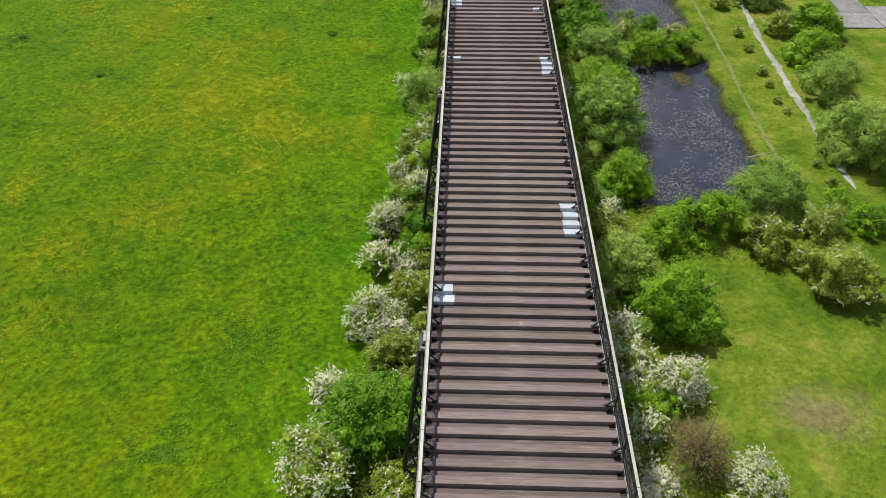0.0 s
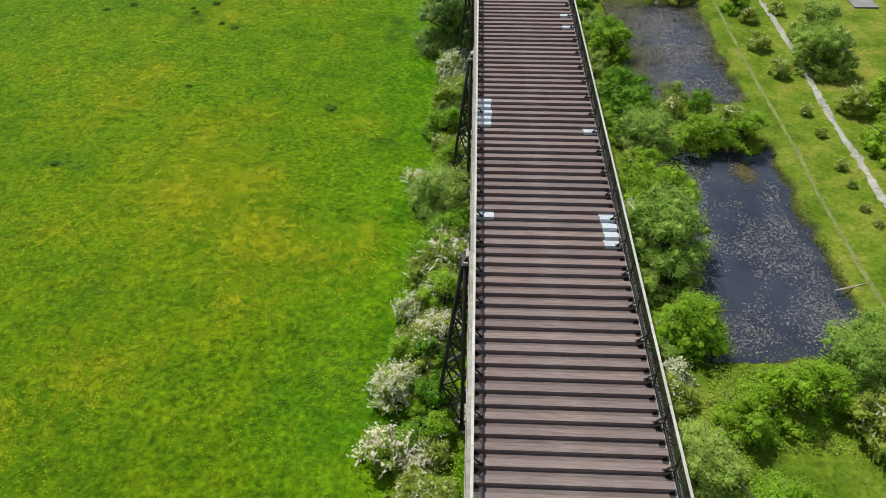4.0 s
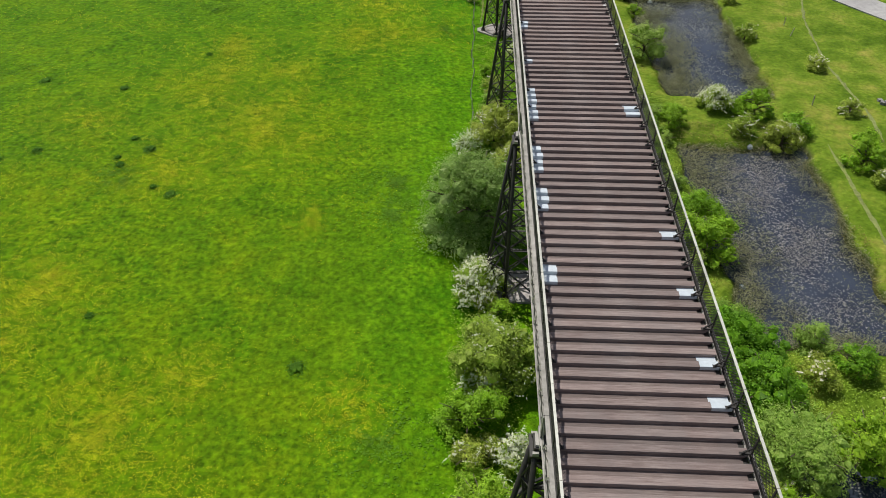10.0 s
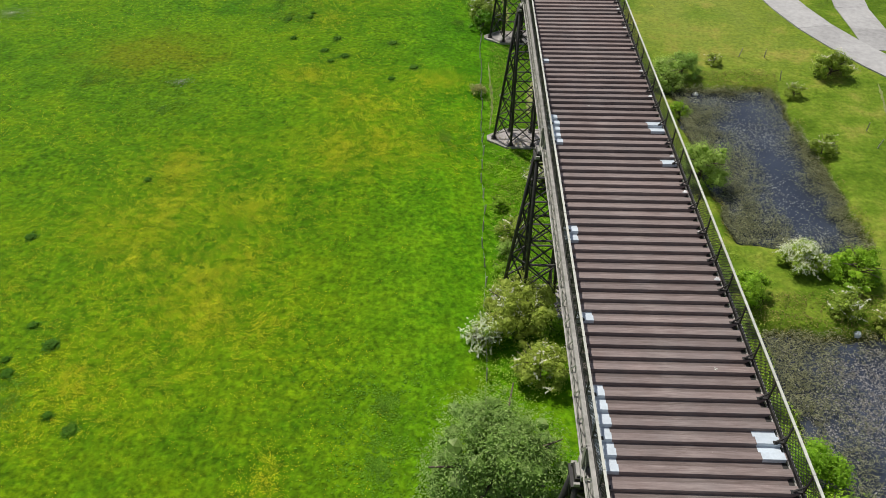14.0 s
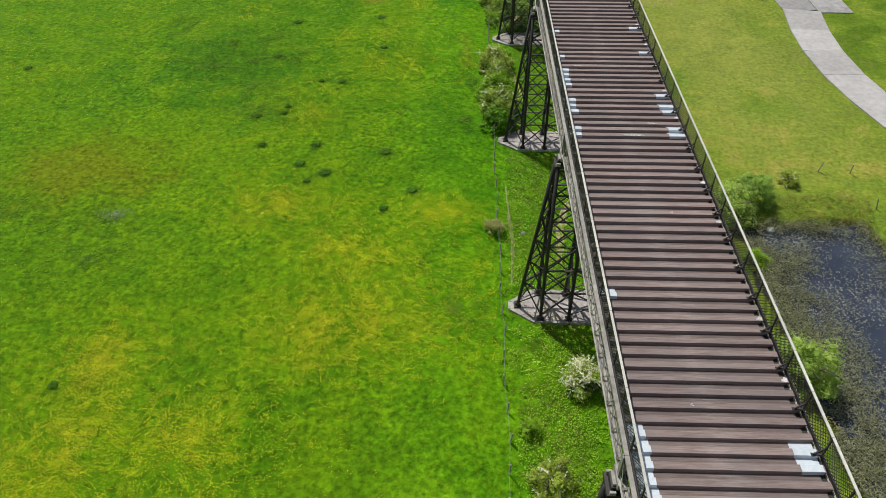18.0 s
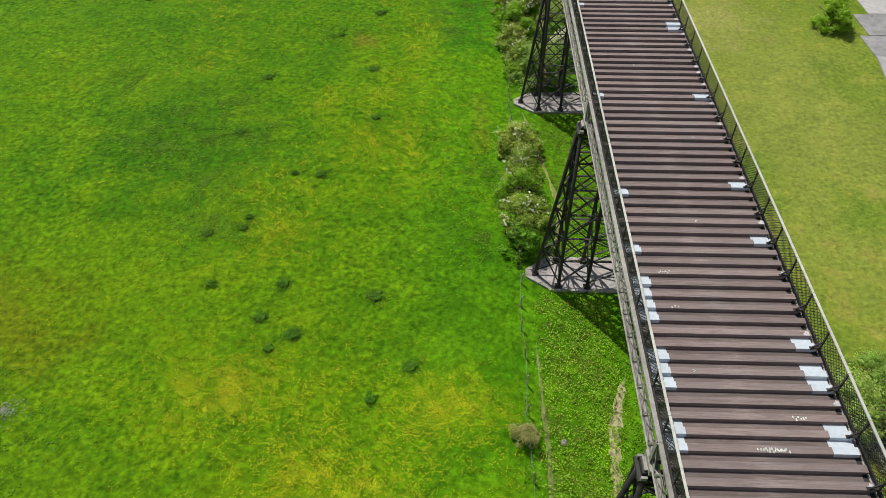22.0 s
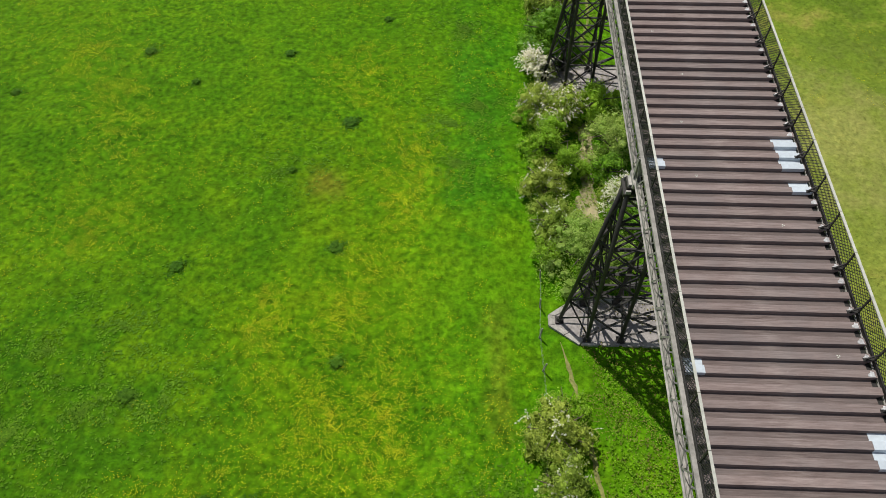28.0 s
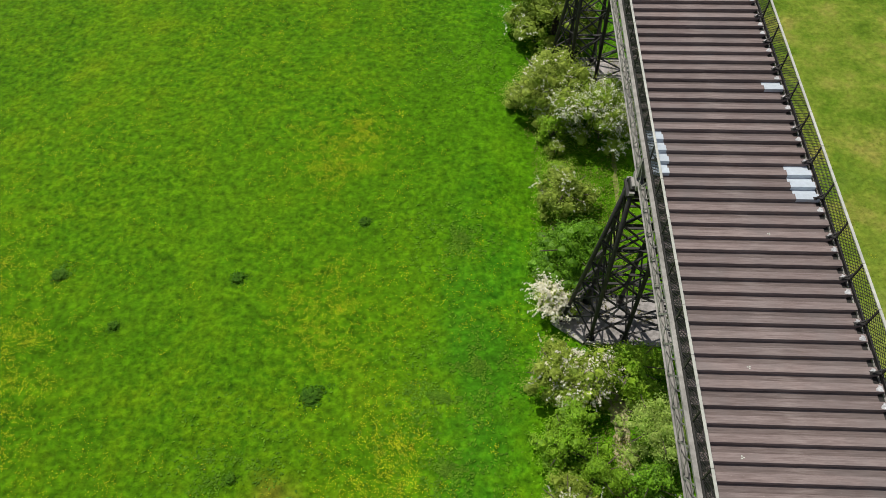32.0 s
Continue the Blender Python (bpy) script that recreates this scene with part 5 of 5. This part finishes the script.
g = np.random.default_rng(67)
lx, ly = 22.3 + g.normal(size=420) * 0.55, 74.4 + g.normal(size=420) * 0.9
lily = leaf_quads(np.stack([lx, ly, np.full(420, WATER_Z + 0.03)], -1), np.tile((0.0, 0.0, 6.0), (420, 1)), 0.19, g, 1.1, 0.1)
thing("lily_patch", "brownish olive lily pads floating in the pond", "pond weed", me=quads_mesh("lily_patch", lily, leaf_material("lily_pads", (0.085, 0.085, 0.025), (0.210, 0.200, 0.075), 0.5)), kind="stuff")

# ---- fence west of the viaduct ----
post_me = Solid().tube([(0, 0, -0.2), (0.02, 0.01, 0.6), (0.03, 0.02, 1.1)], [0.06, 0.055, 0.05], 6).mesh("post", WOOD)
fence = thing("wire_fence", "leaning timber post and wire fence along the meadow", "fence", at=pose(0, 0, 0))
fy = [104 + 2.35 * i for i in range(38)]
fx = [-7.15 + 0.12 * math.sin(y * 0.7) for y in fy]
for i, (x, y) in enumerate(zip(fx, fy)):
    part("post", post_me, fence, at=pose(x, y, float(ground_z(x, y)), 4 * math.sin(i * 2.1), 6 * math.sin(i * 1.3 + 1), 0))
for h in (0.3, 0.55, 0.8):
    w = Solid()
    for (xa, ya), (xb, yb) in zip(zip(fx, fy), list(zip(fx, fy))[1:]):
        w.bar((xa, ya, float(ground_z(xa, ya)) + h), (xb, yb, float(ground_z(xb, yb)) + h), 0.006)
    part("wire", w.mesh("wire", WIRE), fence)

# ---- small things east of the viaduct ----
east_posts = [(24.3, 158.4), (27.3, 158.2), (32.9, 141.8), (32.7, 138.6)]
for i, (x, y) in enumerate(east_posts + [(29.6, 121.5), (27.4, 152.5)]):
    thing("fence_post", "short leaning grey timber fence post in grass", "post", "old fence posts", at=pose(x, y, float(ground_z(x, y)), 8 * math.sin(i), 10 * math.cos(2 * i), 0), me=post_me)
blocks = thing("concrete_blocks", "grey concrete blocks lying beside the gravel track", "rubble", at=pose(38.0, 121.8, 0.0) @ Matrix.Diagonal((0.72, 0.72, 0.72, 1)))
for (x, y, w, l, h, turn) in ((0, 0, 1.0, 1.7, 0.45, 25), (-0.95, 0.5, 0.8, 0.6, 0.35, 60), (-1.0, 1.3, 0.7, 0.45, 0.3, 10)):
    part("block", Solid().box(-w / 2, w / 2, -l / 2, l / 2, -0.1, h).mesh("block", PAD), blocks, at=pose(x, y, 0, 4, 3, turn))
ring = Solid().tube([(0, 0, -0.05), (0, 0, 0.10), (0, 0, 0.14)], [0.30, 0.30, 0.22], 14)
buoy = thing("pond_float", "small round blue-grey float on the pond", "float", at=pose(14.9, 93.7, WATER_Z), me=None)
part("drum", ring.mesh("drum", plain("blue_grey_plastic", (0.10, 0.15, 0.20), 0.5, grain=8)), buoy)
part("lid", Solid().tube([(0, 0, 0.142), (0, 0, 0.17)], [0.16, 0.14], 12).mesh("lid", GALV), buoy, "pale round lid")
rock_me = Solid().tube([(0, 0, -0.3), (0.05, 0, 0.12), (0.1, 0.04, 0.34)], [0.42, 0.36, 0.16], 7).mesh("rock", GALV)
dull_me = rock_me.copy()
dull_me.materials[0] = COPING
for x, y, k in ((18.3, 77.1, 1.0), (20.9, 113.6, 0.7), (17.3, 150.2, 1.0), (-4.9, 149.0, 0.6)):
    thing("rock", "pale whitish rock at the water margin" if x > 0 else "pale whitish stone in weeds", "rock", "pale rocks", at=pose(x, y, max(float(ground_z(x, y)), WATER_Z - 0.05), 0, 0, x * 40) @ Matrix.Diagonal((k, k * 1.2, k * 0.8, 1)), me=rock_me if x > 0 else dull_me)
wood = Solid().tube([(-1.3, -0.3, 0.05), (0, 0, 0.2), (1.2, 0.35, 0.3)], [0.09, 0.07, 0.03], 6).tube([(0.2, 0.05, 0.2), (0.7, -0.4, 0.35)], [0.04, 0.02], 5)
thing("fallen_branch", "bare pale fallen branch on the pond bank", "branch", at=pose(26.2, 58.4, float(ground_z(26.2, 58.4))), me=wood.mesh("fallen_branch", plain("bleached_wood", (0.40, 0.36, 0.29), 0.9, grain=9)))


def stones(cx, cy, r, n, seed):
    g = np.random.default_rng(seed)
    a, d = g.uniform(0, 2 * np.pi, n), np.abs(g.normal(size=n)) * r
    x, y = cx + np.cos(a) * d, cy + np.sin(a) * d * 0.7
    p = np.stack([x, y, ground_z(x, y) + g.uniform(0.05, 0.13, n)], -1)
    thing("loose_stones", "scatter of pale grey stones on bare ground", "stones", me=quads_mesh("loose_stones", leaf_quads(p, np.tile((0.0, 0.0, 1.5), (n, 1)), 0.09, g, 1.3), PALE_STONE), kind="stuff")


PALE_STONE = leaf_material("pale_stones", (0.28, 0.29, 0.24), (0.46, 0.46, 0.42), 0.9)
stones(-41.7, 150.0, 0.9, 260, 71)
stones(-70.3, 167.7, 2.2, 900, 72)


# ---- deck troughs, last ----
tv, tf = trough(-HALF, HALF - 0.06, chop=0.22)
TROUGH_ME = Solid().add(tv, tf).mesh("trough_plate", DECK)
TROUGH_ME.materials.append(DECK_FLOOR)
# floor faces take the darker copy, which has shade in its colour
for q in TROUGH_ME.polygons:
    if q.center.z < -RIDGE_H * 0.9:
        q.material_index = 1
CAP_ME = Solid().prism([(HALF - 0.36, 0.06), (HALF - 0.24, 0.015), (HALF - 0.09, 0.02), (HALF - 0.09, 0.24), (HALF - 0.21, 0.29), (HALF - 0.25, 0.20), (HALF - 0.33, 0.16)], 0.004, 0.014).mesh("end_plate", WHITE_CAP)
k0, k1 = ridge_at(max(VIA_Y0, ridge_y(-60))), ridge_at(VIA_Y1)
rest = Solid()
for k in range(k0, k1):
    y = ridge_y(k)
    if 11.5 < y < 223.5:
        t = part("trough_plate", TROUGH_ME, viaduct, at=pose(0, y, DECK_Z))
        if (y > 160 and k % 3 != 1) or (y > 100 and k % 5 == 2):
            part("end_plate", CAP_ME, t, "whitish weathered plate at the trough end", at=pose(-0.06 * rng.random(), 0, 0))
    else:
        rest.add([(x, yy + y, z + DECK_Z) for x, yy, z in tv], tf)
# black plates added as shade below the open trough ends, one to a span
for y0, y1 in zip([PIER_Y[0] - SPAN] + PIER_Y, PIER_Y + [VIA_Y1]):
    for x0, x1 in ((-HALF + 0.02, -HALF + 0.34), (HALF - 0.40, HALF - 0.05)):
        part("gutter", Solid().box(x0, x1, y0 + 0.01, y1 - 0.01, DECK_Z - RIDGE_H - 0.075, DECK_Z - RIDGE_H - 0.05).mesh("gutter", IRON_BLACK), viaduct, "added black plate as shade below the trough ends")
far = part("trough_plates", rest.mesh("trough_plates", DECK), viaduct)
tagged(far, kind="stuff")

# worn white paint scrawls and splashes on the ridges
MARK = plain("white_paint_mark", (0.52, 0.54, 0.47), 0.7, grain=20, spread=0.4)
for x, y, n, w in ((0.33, 139.62, 9, 0.9), (0.35, 139.65, 12, 1.2), (1.8, 141.05, 6, 0.5), (-2.1, 148.42, 7, 0.5), (-2.0, 146.9, 3, 0.3)):
    y0 = ridge_y(ridge_at(y))
    mark = Solid()
    for i in range(n):
        px = x - w / 2 + w * i / max(1, n - 1)
        py = 0.12 + 0.06 * math.sin(i * 2.7 + x)
        mark.box(px - 0.03, px + 0.025, py - 0.05 - 0.02 * math.sin(i * 1.9), py + 0.05, 0.003, 0.007)
    thing("paint_mark", "worn white painted scrawl on the iron deck", "paint mark", at=pose(0, y0, DECK_Z), me=mark.mesh("paint_mark", MARK))
splash = Solid()
for x, y in ((1.79, 182.91), (-1.11, 193.11), (-1.69, 189.3), (-1.56, 186.28), (0.26, 21.38), (-1.25, 200.4), (0.4, 57.2), (2.0, 96.5), (-0.8, 118.6), (1.1, 131.9), (-1.9, 143.4), (0.2, 152.7), (1.6, 159.3), (-0.6, 167.2), (2.4, 176.6), (-2.2, 196.8), (0.9, 206.5)):
    y0 = ridge_y(ridge_at(y))
    for i in range(4):
        a = i * 2.1 + x
        splash.prism([(x + 0.05 * math.cos(a) + 0.035 * math.cos(q), y0 + 0.17 + 0.05 * math.sin(a) + 0.03 * math.sin(q)) for q in (0.3, 1.6, 2.9, 4.1, 5.3)], DECK_Z + 0.003, DECK_Z + 0.006 + 0.001 * i)
thing("bird_splashes", "small white bird splashes dotted along the deck", "stain", me=splash.mesh("bird_splashes", MARK), kind="stuff")
